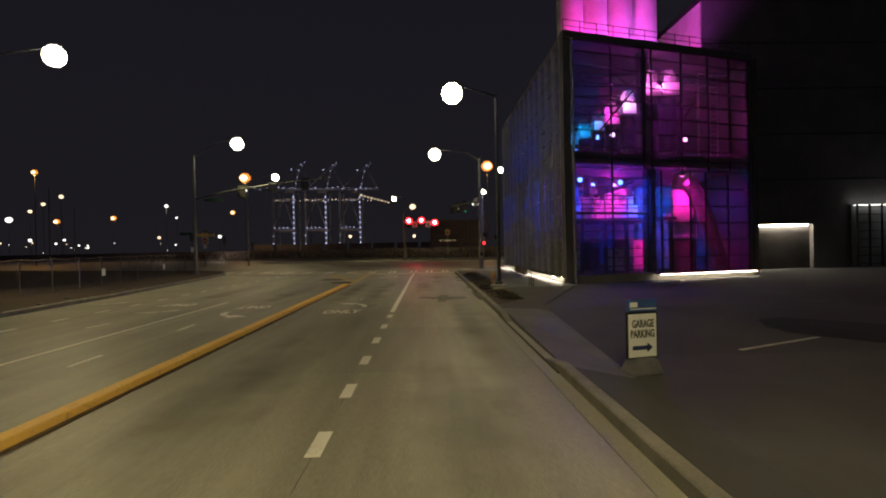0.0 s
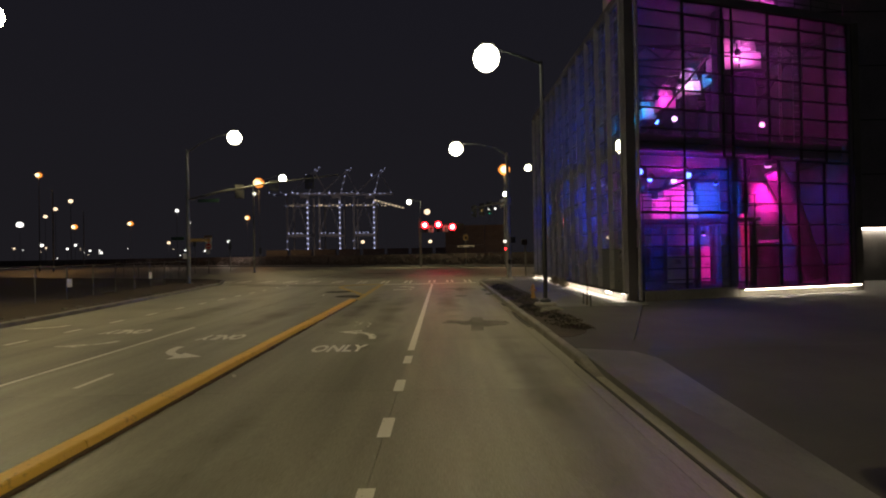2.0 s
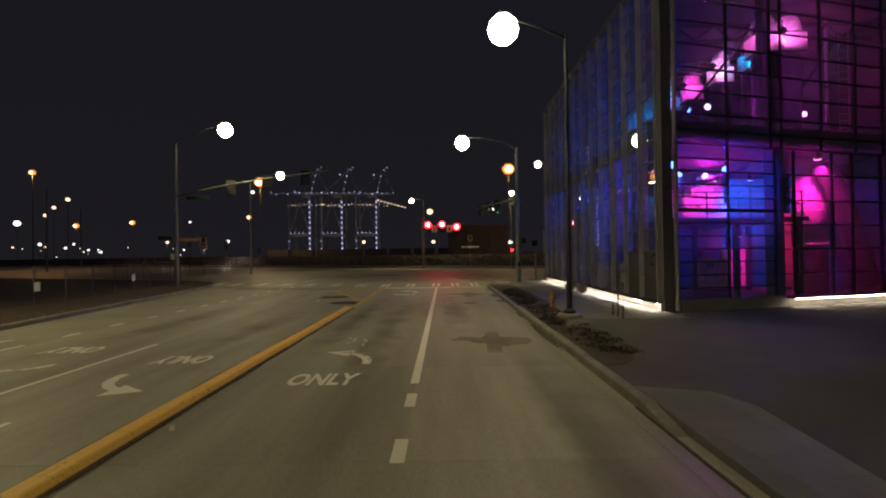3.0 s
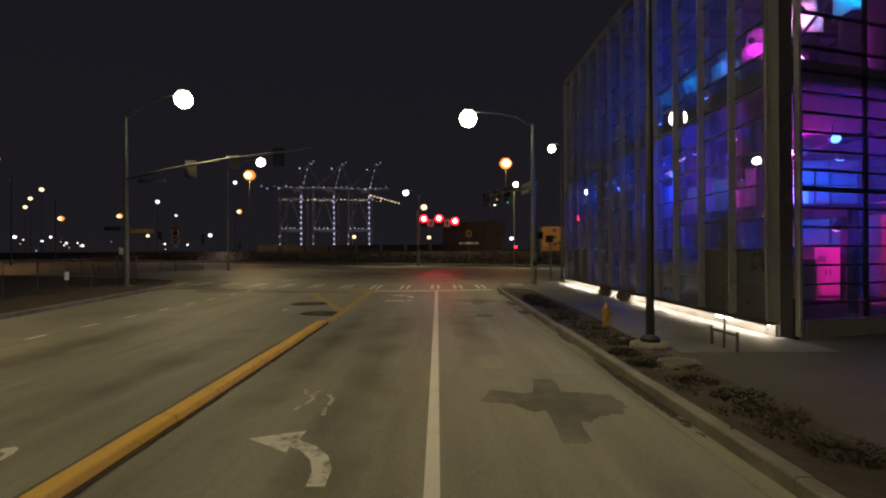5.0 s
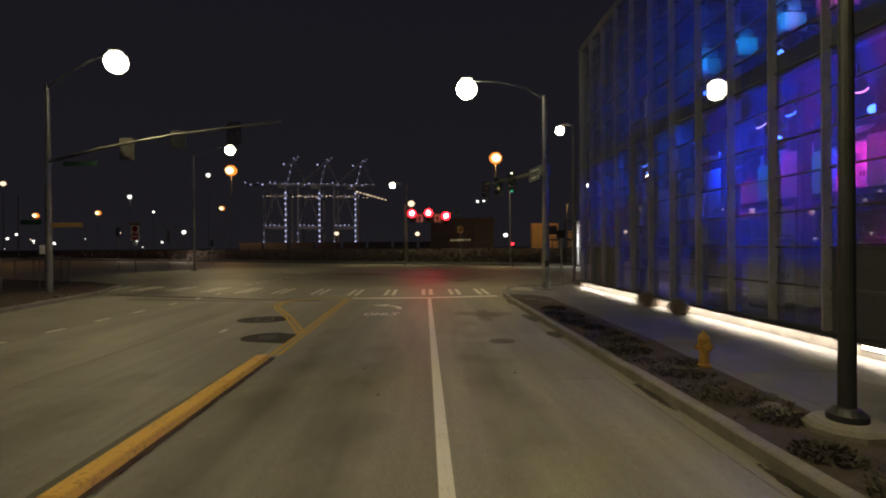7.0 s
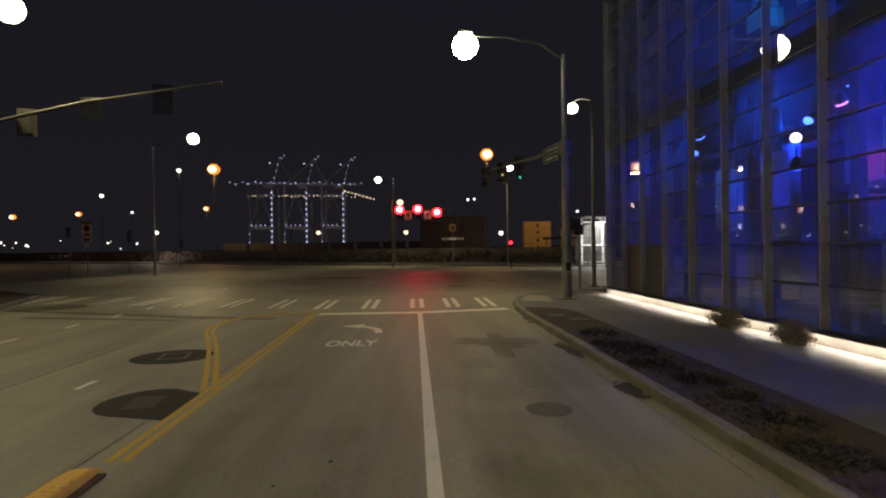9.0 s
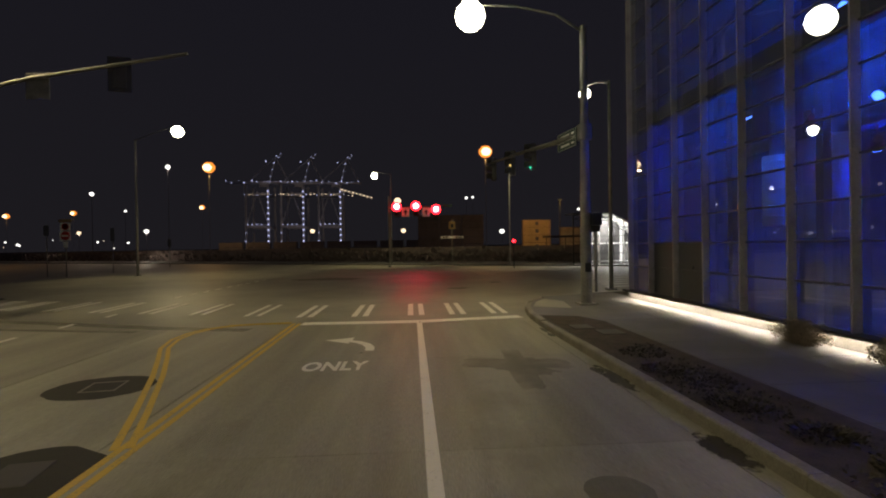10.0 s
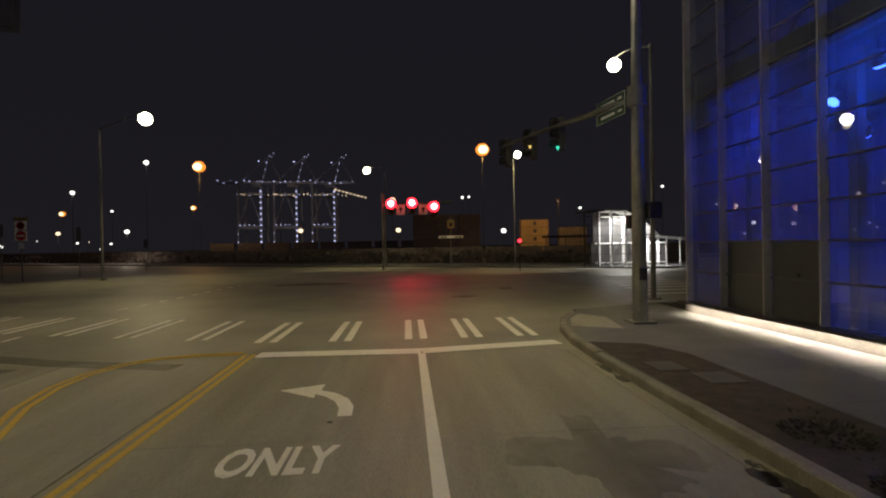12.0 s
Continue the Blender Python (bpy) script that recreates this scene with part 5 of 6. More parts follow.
# ---- machinery inside the hall ----
def fan_duct(x, y, z0, z1, r, label, group="air ducts"):
    """A ribbed round duct on a dark stand, with a domed hood and flanges."""
    t = thing("air_duct", (x, y, z0), label, "duct", group)
    h = z1 - z0
    part("stand", lathe(B(), [(r * 0.95, 0.0), (r * 0.95, h * 0.32), (r * 0.7, h * 0.34)], seg=28), STEEL_DARK, t)
    part("barrel", lathe(B(), [(r, h * 0.34), (r, h * 0.9), (r * 0.8, h * 0.93), (r * 0.8, h), (r * 0.2, h)], seg=36), DUCT, t, smooth=True)
    for f in (0.36, 0.6, 0.85):
        part("flange", lathe(B(), [(r, h * f), (r * 1.05, h * f + 0.01), (r * 1.05, h * f + 0.07), (r, h * f + 0.08)], seg=36), DUCT, t)
    return t


def elbow(name, pts, r, material, label, category="duct"):
    ps = []
    for i in range(len(pts) - 1):
        for k in range(6):
            ps.append(Vector(pts[i]).lerp(Vector(pts[i + 1]), k / 6))
    ps.append(Vector(pts[-1]))
    for _ in range(4):
        ps = [ps[0]] + [(a + b * 2 + c) / 4 for a, b, c in zip(ps, ps[1:], ps[2:])] + [ps[-1]]
    base = Vector((pts[0][0], pts[0][1], min(p[2] for p in pts) - r))
    t = thing(name, base, label, category, "air ducts")
    part("tube", hose(B(), [p - base for p in ps], r, r, 28), material, t, smooth=True)
    for i in range(3, len(ps) - 1, 5):
        d = (ps[i + 1] - ps[i]).normalized()
        part("flange", rod(B(), ps[i] - base - d * 0.04, ps[i] - base + d * 0.04, r * 1.05, seg=28), material, t)
    return t


fan_duct(16.2, 28.0, 0.3, 6.06, 0.66, "large upright ribbed air duct lit magenta")
elbow("curved_duct", [(17.85, 26.95, 0.75), (17.15, 26.85, 2.6), (16.6, 26.8, 4.3), (15.85, 26.75, 5.6)], 0.4, STEEL_DARK, "dark curved air duct sweeping down to the floor")


def slatted_fan(x, y, w):
    """An upright duct on the upper floor: a pale square throat under a dome of stacked slats."""
    t = thing("slatted_fan", (x, y, 6.75), "upright fan duct with a pale throat and slatted dome", "fan", "slatted fans")
    part("stand", lathe(B(), [(0.44, 0.0), (0.46, 0.05), (0.46, 3.5), (0.4, 3.6)], seg=24), STEEL_DARK, t)
    part("throat", box(B(), (0, 0, 4.03), (w, w, 0.86), 0.05), DUCT, t)
    for z in (3.62, 4.42):
        part("rim", box(B(), (0, 0, z), (w * 1.05, w * 1.05, 0.05), 0.012), STEEL_DARK, t)
    part("core", lathe(B(), [(w * 0.22, 4.44), (w * 0.2, 5.2)], seg=14), STEEL_DARK, t)
    for k in range(6):
        r = w * 0.5 * math.sqrt(1 - (k / 6.6) ** 2)
        part("slat", lathe(B(), [(r * 0.5, 0.0), (r, -0.02), (r * 1.02, 0.015), (r * 0.5, 0.06)], (0, 0, 4.53 + 0.125 * k), 24), DUCT, t)


for x, y, w in ((14.1, 27.6, 1.0), (15.15, 27.6, 1.0), (14.85, 29.6, 0.9), (14.35, 31.4, 0.9), (14.3, 34.2, 0.9), (14.1, 36.4, 0.9), (13.8, 38.8, 0.9), (13.6, 41.2, 0.9)):
    slatted_fan(x, y, w)
ld = thing("ladder", (18.9, 29.4, 6.75), "steel ladder up to the roof", "ladder")
for x in (-0.22, 0.22):
    part("rail", rod(B(), (x, 0, 0), (x, 0, 5.4), 0.03, seg=8), DUCT, ld)
for k in range(16):
    part("rung", rod(B(), (-0.22, 0, 0.3 + 0.32 * k), (0.22, 0, 0.3 + 0.32 * k), 0.016, seg=6), DUCT, ld)
sp2 = thing("standpipe", (17.5, 28.6, 6.75), "slim pale standpipe on the upper floor", "pipe")
part("tube", rod(B(), (0, 0, 0), (0, 0, 5.5), 0.07, seg=12), DUCT, sp2)
part("clamp", rod(B(), (0, 0, 2.5), (0, 0, 2.6), 0.1, seg=12), STEEL_DARK, sp2)
# mezzanine with cabinets and tanks in the front bay
mz = thing("mezzanine", (8.9, 25.3, 0.3), "dark steel mezzanine with guard rail", "platform")
part("deck", box(B(), (3.3, 4.6, 3.1), (5.4, 7.4, 0.16), 0.01), STEEL_DARK, mz)
for x in (0.8, 3.3, 5.8):
    for y in (1.2, 4.6, 8.0):
        part("column", box(B(), (x, y, 1.51), (0.2, 0.2, 3.02), 0.01), STEEL_DARK, mz)
for x in (0.8, 2.05, 3.3, 4.55, 5.8):
    part("rail_post", rod(B(), (x, 1.0, 3.18), (x, 1.0, 4.2), 0.03, seg=6), STEEL_DARK, mz)
for z in (3.7, 4.2):
    part("rail_bar", rod(B(), (0.7, 1.0, z), (5.9, 1.0, z), 0.025, seg=6), STEEL_DARK, mz)


def cabinet(x, y, z, w, d, h, label):
    t = thing("plant_cabinet", (x, y, z), label, "cabinet", "plant cabinets")
    part("body", box(B(), (0, 0, h / 2 + 0.05), (w, d, h - 0.1), 0.02), DUCT, t)
    part("plinth", box(B(), (0, 0, 0.03), (w * 0.96, d * 0.96, 0.06)), STEEL_DARK, t)
    for s in (-0.25, 0.25):
        o = part("door", box(B(), (s * w, -d / 2 - 0.012, h / 2 + 0.06), (w * 0.46, 0.024, h * 0.84), 0.006), DUCT, t)
        part("handle", box(B(), (s * w * 0.3, -d / 2 - 0.04, h / 2), (0.03, 0.03, 0.18), 0.005), STEEL_DARK, o)
    for k in range(4):
        part("louvre", box(B(), (-0.25 * w, -d / 2 - 0.03, h * 0.72 + k * 0.06), (w * 0.34, 0.02, 0.025), 0.004), STEEL_DARK, t)
    return t


for x, y, w, h in ((11.9, 32.6, 0.8, 1.1), (12.9, 32.8, 0.8, 1.5), (14.9, 33.1, 1.1, 1.15), (13.8, 33.1, 0.7, 2.0)):
    cabinet(x, y, 3.48, w, 0.8, h, "pale plant cabinet on the mezzanine")
for x, y, w, h in ((14.9, 31.4, 1.0, 1.95), (13.1, 30.2, 1.0, 1.5), (10.6, 32.2, 1.2, 2.0)):
    cabinet(x, y, 0.3, w, 0.8, h, "pale plant cabinet on the ground floor")
for x, y, z0, z1, r in ((11.8, 33.2, 0.3, 6.08, 0.8), (13.2, 36.0, 0.3, 6.08, 0.75), (12.3, 39.0, 0.3, 6.08, 0.75), (14.6, 33.2, 0.3, 6.08, 0.7)):
    fan_duct(x, y, z0, z1, r, "upright ground-floor air duct lit by coloured lamps")
elbow("pipe_run", [(10.8, 30.4, 5.3), (10.8, 35.0, 5.3), (11.2, 41.5, 5.2)], 0.18, STEEL_DARK, "dark overhead pipe run", "pipe")
elbow("pipe_run", [(12.6, 26.4, 5.5), (13.0, 30.0, 5.5), (13.2, 41.5, 5.4)], 0.12, STEEL_DARK, "dark overhead pipe run", "pipe")
for y in (28.5, 32.8, 35.3, 37.6, 40.0):
    t = thing("roof_truss", (14.2, y, 11.85), "dark steel roof truss under the ceiling", "truss", "roof trusses")
    part("chord", box(B(), (0, 0, 0.2), (10.4, 0.12, 0.14), 0.01), STEEL_DARK, t)
    part("chord", box(B(), (0, 0, -0.45), (10.4, 0.1, 0.1), 0.01), STEEL_DARK, t)
    for j in range(12):
        x = -5.0 + j * 0.83
        part("web", rod(B(), (x, 0, -0.45 if j % 2 else 0.2), (x + 0.83, 0, 0.2 if j % 2 else -0.45), 0.035, seg=6), STEEL_DARK, t)
brc = thing("wind_brace", (9.2, 26.4, 6.75), "slanting dark steel braces behind the glass", "brace")
for a, b in (((0.3, 0.4, 0), (5.0, 1.8, 5.2)), ((5.2, 1.8, 0), (9.6, 3.2, 5.2)), ((0.2, 3, 0.1), (0.2, 9, 5.2)), ((0.2, 15, 0.1), (0.2, 9, 5.2))):
    part("brace", rod(B(), a, b, 0.055, seg=10), STEEL_DARK, brc)


def stage_light(at, target, colour, watts, glow_mat, label, spot=100, size=0.16):
    t = thing("stage_light", at, label, "lamp", "coloured floodlights")
    d = (Vector(target) - Vector(at)).normalized()
    part("housing", rod(B(), -d * 0.3, -d * 0.02, 0.1, 0.15, 14), STEEL_DARK, t)
    part("bracket", rod(B(), -d * 0.2, -d * 0.2 + Vector((0, 0, 0.4)), 0.02, seg=6), STEEL_DARK, t)
    part("lens", rod(B(), -d * 0.02, d * 0.03, 0.13, seg=16), glow_mat, t, "glowing lens")
    lamp("beam", "SPOT", t, d * 0.12, colour, watts, size, d * 5, spot, 0.6)
    return t


# Few fixtures have known places; the rest are added to colour the hall.
stage_light((15.2, 26.1, 5.75), (16.1, 27.6, 3.5), (1.0, 0.012, 0.42), 1900, PINK_GLOW, "pink floodlight over the big duct", 75)
stage_light((16.7, 29.2, 5.3), (17.2, 30.6, 1.6), (1.0, 0.012, 0.2), 750, PINK_GLOW, "red floodlight behind the curved duct", 90)
stage_light((13.6, 30.6, 5.6), (13.6, 33.0, 4.2), (1.0, 0.03, 0.45), 700, PINK_GLOW, "pink floodlight over the mezzanine", 100)
stage_light((14.0, 29.4, 2.9), (14.9, 31.3, 1.3), (1.0, 0.012, 0.6), 150, PINK_GLOW, "magenta floodlight under the mezzanine", 90)
stage_light((12.9, 31.2, 5.5), (13.8, 32.9, 5.0), (0.0, 0.3, 1.0), 120, BLUE_GLOW, "cyan floodlight over the mezzanine", 40, 0.06)
cabinet(17.2, 30.8, 0.3, 1.5, 0.8, 3.6, "tall pale plant cabinet lit red behind the curved duct")
stage_light((15.8, 31.5, 5.7), (16.6, 33.5, 3.4), (0.005, 0.1, 1.0), 2200, BLUE_GLOW, "blue floodlight hanging over the plant floor", 130)
# added to tint the milky front glass from behind
stage_light((12.9, 30.2, 5.7), (10.6, 20.5, 3.4), (0.8, 0.012, 0.6), 900, VIOLET_GLOW, "violet floodlight added to tint the front glass", 120)
stage_light((18.4, 30.6, 5.6), (18.9, 28.6, 3.4), (0.25, 0.03, 1.0), 120, BLUE_GLOW, "blue floodlight in the far bay", 100)
# two more, added to give the upper front glass a magenta haze
stage_light((12.4, 28.9, 8.6), (13.2, 20.0, 9.6), (0.8, 0.015, 0.8), 170, VIOLET_GLOW, "violet floodlight added to tint the upper front glass", 140)
stage_light((17.2, 29.6, 8.4), (17.6, 22.0, 9.4), (0.9, 0.012, 0.5), 120, PINK_GLOW, "red floodlight added to tint the upper front glass", 140)
stage_light((10.6, 31.4, 5.7), (12.2, 33.2, 3.2), (0.8, 0.02, 0.9), 90, VIOLET_GLOW, "magenta floodlight over the ground floor", 120)
stage_light((11.4, 34.4, 5.7), (14.4, 33.4, 3.6), CYAN, 380, BLUE_GLOW, "cyan floodlight over the ground floor", 120)
# added lamps aimed outwards, to turn side glass and pavement blue
stage_light((11.2, 32.8, 5.6), (6.4, 32.2, 0.3), (0.0, 0.075, 1.0), 1350, BLUE_GLOW, "blue floodlight added to tint the side glass", 140)
stage_light((11.6, 36.6, 5.8), (5.0, 36.0, 0.8), (0.0, 0.075, 1.0), 750, BLUE_GLOW, "blue floodlight added to tint the side glass", 140)
stage_light((10.4, 40.6, 5.6), (5.5, 40.8, 0.8), (0.01, 0.05, 1.0), 200, BLUE_GLOW, "blue floodlight added to tint the far side glass", 140)
for y, watts in ((28.6, 300), (33.0, 300), (37.4, 180)):
    stage_light((11.4, y, 8.4), (5.0, y - 0.6, 8.2), (0.0, 0.07, 1.0), watts, BLUE_GLOW, "blue floodlight added to tint the upper side glass", 150)
stage_light((11.4, 29.6, 5.7), (6.2, 27.2, 0.3), BLUE, 1100, BLUE_GLOW, "blue floodlight added to spill on the pavement", 150)

for at, to in (((9.6, 36.3, 5.0), (12.6, 40.0, 2.5)), ((9.9, 34.9, 4.2), (12.8, 38.5, 2.0)), ((9.3, 38.6, 4.4), (12.5, 42.0, 2.0))):
    stage_light(at, to, (0.01, 0.04, 1.0), 110, BLUE_GLOW, "small blue spotlight behind the side glass", 80)

# added to throw blue over the lot through the front glass
stage_light((12.1, 27.0, 5.5), (9.5, 17.0, 0.1), BLUE, 260, BLUE_GLOW, "blue floodlight added to spill on the lot", 100)
# A thin beam added only to lay the blue patch on the driveway.
stage_light((9.6, 26.3, 5.6), (4.7, 12.6, 0.0), (0.01, 0.16, 1.0), 1500, BLUE_GLOW, "narrow blue spotlight added to make the driveway's blue patch", 6, 0.04)

for x, y, colour, watts, lit in ((14.1, 27.6, (1.0, 0.14, 0.62), 420, PINK_GLOW), (15.15, 27.6, (1.0, 0.14, 0.7), 420, PINK_GLOW), (14.85, 29.6, CYAN, 420, BLUE_GLOW), (14.35, 31.4, (1.0, 0.3, 0.8), 500, PINK_GLOW),
                                 (14.3, 34.2, (1.0, 0.03, 0.6), 420, PINK_GLOW), (14.1, 36.4, CYAN, 190, BLUE_GLOW), (13.8, 38.8, CYAN, 190, BLUE_GLOW), (13.6, 41.2, CYAN, 190, BLUE_GLOW)):
    stage_light((x - 1.0, y - 1.2, 10.9), (x, y, 11.15), colour, watts, lit, "small floodlight beside a slatted fan", 75, 0.06)


# round ducts hung under the upper floor, and the steel posts behind the glass
def hung_duct(x, y, z0, z1, r, label):
    t = thing("hung_duct", (x, y, z0), label, "duct", "hung ducts")
    h = z1 - z0
    part("barrel", lathe(B(), [(r * 0.3, 0.0), (r, 0.02), (r, h), (r * 0.3, h)], seg=28), DUCT, t, smooth=False)
    for f in (0.12, 0.5, 0.88):
        part("flange", lathe(B(), [(r, h * f), (r * 1.07, h * f + 0.01), (r * 1.07, h * f + 0.06), (r, h * f + 0.07)], seg=28), DUCT, t)
    part("neck", rod(B(), (0, 0, h - 0.01), (0, 0, 6.12 - z0), r * 0.55, seg=18), STEEL_DARK, t)


for x, y, z0, z1, r in ((10.6, 31.3, 2.5, 4.9, 0.36), (10.5, 30.2, 3.1, 4.7, 0.3), (10.7, 32.5, 2.9, 4.7, 0.34), (11.3, 34.2, 3.1, 4.4, 0.42), (10.6, 28.4, 3.55, 4.8, 0.34), (10.4, 36.4, 3.2, 4.8, 0.34), (10.3, 38.4, 2.6, 4.6, 0.4)):
    hung_duct(x, y, z0, z1, r, "pale round duct hung under the upper floor")
stage_light((9.3, 30.9, 5.6), (10.6, 31.3, 3.9), (0.6, 0.02, 1.0), 150, VIOLET_GLOW, "violet floodlight on the hung ducts", 40, 0.08)
stage_light((9.2, 29.6, 5.6), (10.5, 30.2, 3.9), CYAN, 110, BLUE_GLOW, "cyan floodlight on the hung ducts", 40, 0.08)
stage_light((9.2, 32.4, 5.6), (10.7, 32.6, 3.8), CYAN, 110, BLUE_GLOW, "cyan floodlight on the hung ducts", 45, 0.08)
stage_light((10.0, 33.6, 5.5), (11.3, 34.2, 3.7), (1.0, 0.01, 0.35), 130, PINK_GLOW, "pink floodlight on the hung ducts", 45, 0.08)
stage_light((9.3, 27.6, 5.6), (10.6, 28.4, 4.2), (1.0, 0.01, 0.6), 130, PINK_GLOW, "pink floodlight on the hung ducts", 40, 0.08)
stage_light((9.1, 38.0, 5.6), (10.3, 38.4, 3.6), (0.02, 0.2, 1.0), 160, BLUE_GLOW, "blue floodlight on the hung ducts", 45, 0.08)
for k in range(6):
    t = thing("steel_post", (8.95, 25.6 + 3.2 * k, 0.3), "dark steel post behind the side glass", "post", "posts behind the glass")
    part("shaft", box(B(), (0, 0, 2.9), (0.2, 0.22, 5.8), 0.012), CLADDING, t)
    part("foot_plate", box(B(), (0, 0, 0.02), (0.4, 0.4, 0.04), 0.005), STEEL_DARK, t)

# pale partition behind the front bay, washed blue
pt = thing("partition", (17.0, 33.6, 0.3), "pale partition wall washed with blue light", "wall")
part("panel", box(B(), (0, 0, 2.85), (2.6, 0.1, 5.7), 0.01), INNER_WALL, pt)
for x in (-1.3, 0.0, 1.3):
    part("stud", box(B(), (x, -0.09, 2.85), (0.08, 0.08, 5.7), 0.008), STEEL_DARK, pt)


stage_light((15.6, 27.4, 10.6), (17.6, 30.2, 9.6), PINK, 60, VIOLET_GLOW, "violet floodlight under the roof", 100)
stage_light((12.4, 37.6, 5.7), (15.2, 42.8, 2.6), (0.004, 0.03, 1.0), 480, BLUE_GLOW, "blue floodlight aimed at the end wall", 110)
stage_light((15.0, 36.4, 5.6), (16.0, 42.8, 2.4), BLUE, 800, BLUE_GLOW, "blue floodlight aimed at the end wall", 110)


# dry twiggy bushes against the lit plinth
def dry_bush(x, y, rx, ry, h, seed):
    t = thing("dry_bush", (x, y, 0.15), "dry brown twiggy bush against the lit plinth", "bush", "dry bushes")
    rnd = random.Random(seed)
    bm = B()
    for k in range(420):
        a, s = rnd.uniform(0, 6.28), rnd.random() ** 0.6
        u = Vector((rx * s * math.cos(a), ry * s * math.sin(a), h * (1.05 - 0.6 * s * s) * rnd.uniform(0.55, 1.0)))
        f = Vector((u.x * 0.3 + rnd.uniform(-0.05, 0.05), u.y * 0.4 + rnd.uniform(-0.1, 0.1), 0.0))
        m = f.lerp(u, 0.55) + Vector((rnd.uniform(-0.05, 0.05), rnd.uniform(-0.05, 0.05), 0.05))
        hose(bm, [f, m, u], 0.008, 0.003, 3)
    part("twig_crown", bm, TWIG, t)
    bm = B()
    for k in range(900):
        a, s = rnd.uniform(0, 6.28), rnd.random() ** 0.5
        p = Vector((rx * s * math.cos(a), ry * s * math.sin(a), h * (1.0 - 0.5 * s * s) * rnd.uniform(0.1, 1.0)))
        d = Vector((rnd.uniform(-1, 1), rnd.uniform(-1, 1), rnd.uniform(0, 1))).normalized() * 0.05
        w = d.cross(Vector((rnd.uniform(-1, 1), rnd.uniform(-1, 1), 1))).normalized() * 0.016
        bm.faces.new([bm.verts.new(q) for q in (p, p + d * 0.5 + w, p + d, p + d * 0.5 - w)])
    part("leaf_crown", bm, TWIG, t)


dry_bush(7.47, 34.1, 0.3, 0.78, 0.52, 3)
dry_bush(7.47, 31.95, 0.28, 0.55, 0.5, 4)


# ---- the far side of the junction ----
pv = thing("glass_pavilion", (14.8, 70.9, 0.15), "white-lit glass pavilion with a sloping roof", "pavilion")
SL = [(0.0, 4.75), (1.7, 4.75), (3.6, 4.7), (5.0, 4.0), (6.6, 2.5), (10.0, 2.2)]
for k in range(8):
    x = 1.2 * k
    h = np.interp(x, [a for a, _ in SL], [b for _, b in SL])
    part("frame", box(B(), (x, 0, h / 2), (0.1, 0.12, h), 0.01), SIGN_WHITE if k > 1 else MULLION_DARK, pv)
for z in (0.3, 1.1, 1.9, 2.7, 3.5, 4.3):
    end = np.interp(-z, [-4.75, -4.0, -2.5, -2.1], [3.6, 5.0, 6.6, 8.4])
    part("transom", box(B(), (end / 2, -0.02, z), (end, 0.08, 0.06), 0.006), MULLION_DARK, pv)
part("back_wall", slab(B(), [(1.4, 2.2), (8.4, 2.2), (8.4, 2.3), (1.4, 2.3)], 0.0, 2.1), DARK_CONCRETE, pv)
bk = B()
P = [(1.6, 2.1), (8.4, 2.1), (8.4, 2.2), (6.6, 2.5), (5.0, 4.0), (3.6, 4.7), (1.6, 4.72)]
f = [bk.verts.new((x, 2.2, z)) for x, z in P]
g = [bk.verts.new((x, 2.3, z)) for x, z in P]
bk.faces.new(f)
bk.faces.new(g[::-1])
for i in range(len(P)):
    bk.faces.new((f[i], g[i], g[(i + 1) % len(P)], f[(i + 1) % len(P)]))
part("gable", bk, DARK_CONCRETE, pv)
for (x0, z0), (x1, z1) in zip(SL, SL[1:]):
    r = B()
    v = [r.verts.new(c) for c in ((x0, -0.15, z0), (x1, -0.15, z1), (x1, 2.4, z1), (x0, 2.4, z0), (x0, -0.15, z0 + 0.1), (x1, -0.15, z1 + 0.1), (x1, 2.4, z1 + 0.1), (x0, 2.4, z0 + 0.1))]
    for q in ((0, 1, 2, 3), (4, 5, 6, 7), (0, 1, 5, 4), (1, 2, 6, 5), (2, 3, 7, 6), (3, 0, 4, 7)):
        r.faces.new([v[i] for i in q])
    part("roof", r, SIGN_WHITE if x0 > 1.0 else MULLION_DARK, pv)
for x in (2.0, 3.1, 4.2, 5.3, 6.4, 7.4):
    part("inner_frame", box(B(), (x, 1.9, np.interp(x, [a for a, _ in SL], [b for _, b in SL]) / 2), (0.22, 0.1, np.interp(x, [a for a, _ in SL], [b for _, b in SL]) - 0.1), 0.01), SIGN_WHITE, pv)
for z in (0.25, 2.0):
    part("inner_frame", box(B(), (4.9, 1.85, z), (6.6, 0.1, 0.14), 0.01), SIGN_WHITE, pv)
for a, b in (((2.4, 1.2, 4.4), (5.6, 1.2, 3.1)), ((2.4, 1.5, 0.2), (4.6, 1.5, 3.2))):
    part("strut", rod(B(), a, b, 0.05, seg=8), STEEL_DARK, pv)
part("tube_light", box(B(), (3.4, 1.0, 4.3), (3.0, 0.12, 0.06)), WHITE_GLOW, pv)
lamp("ceiling_light", "AREA", pv, (3.4, 1.1, 4.2), (1, 0.98, 0.95), 380, 1.5, (4.0, 1.2, 0))
lamp("ceiling_light", "AREA", pv, (6.6, 1.1, 2.2), (1, 0.98, 0.95), 130, 0.8, (6.6, 1.2, 0))


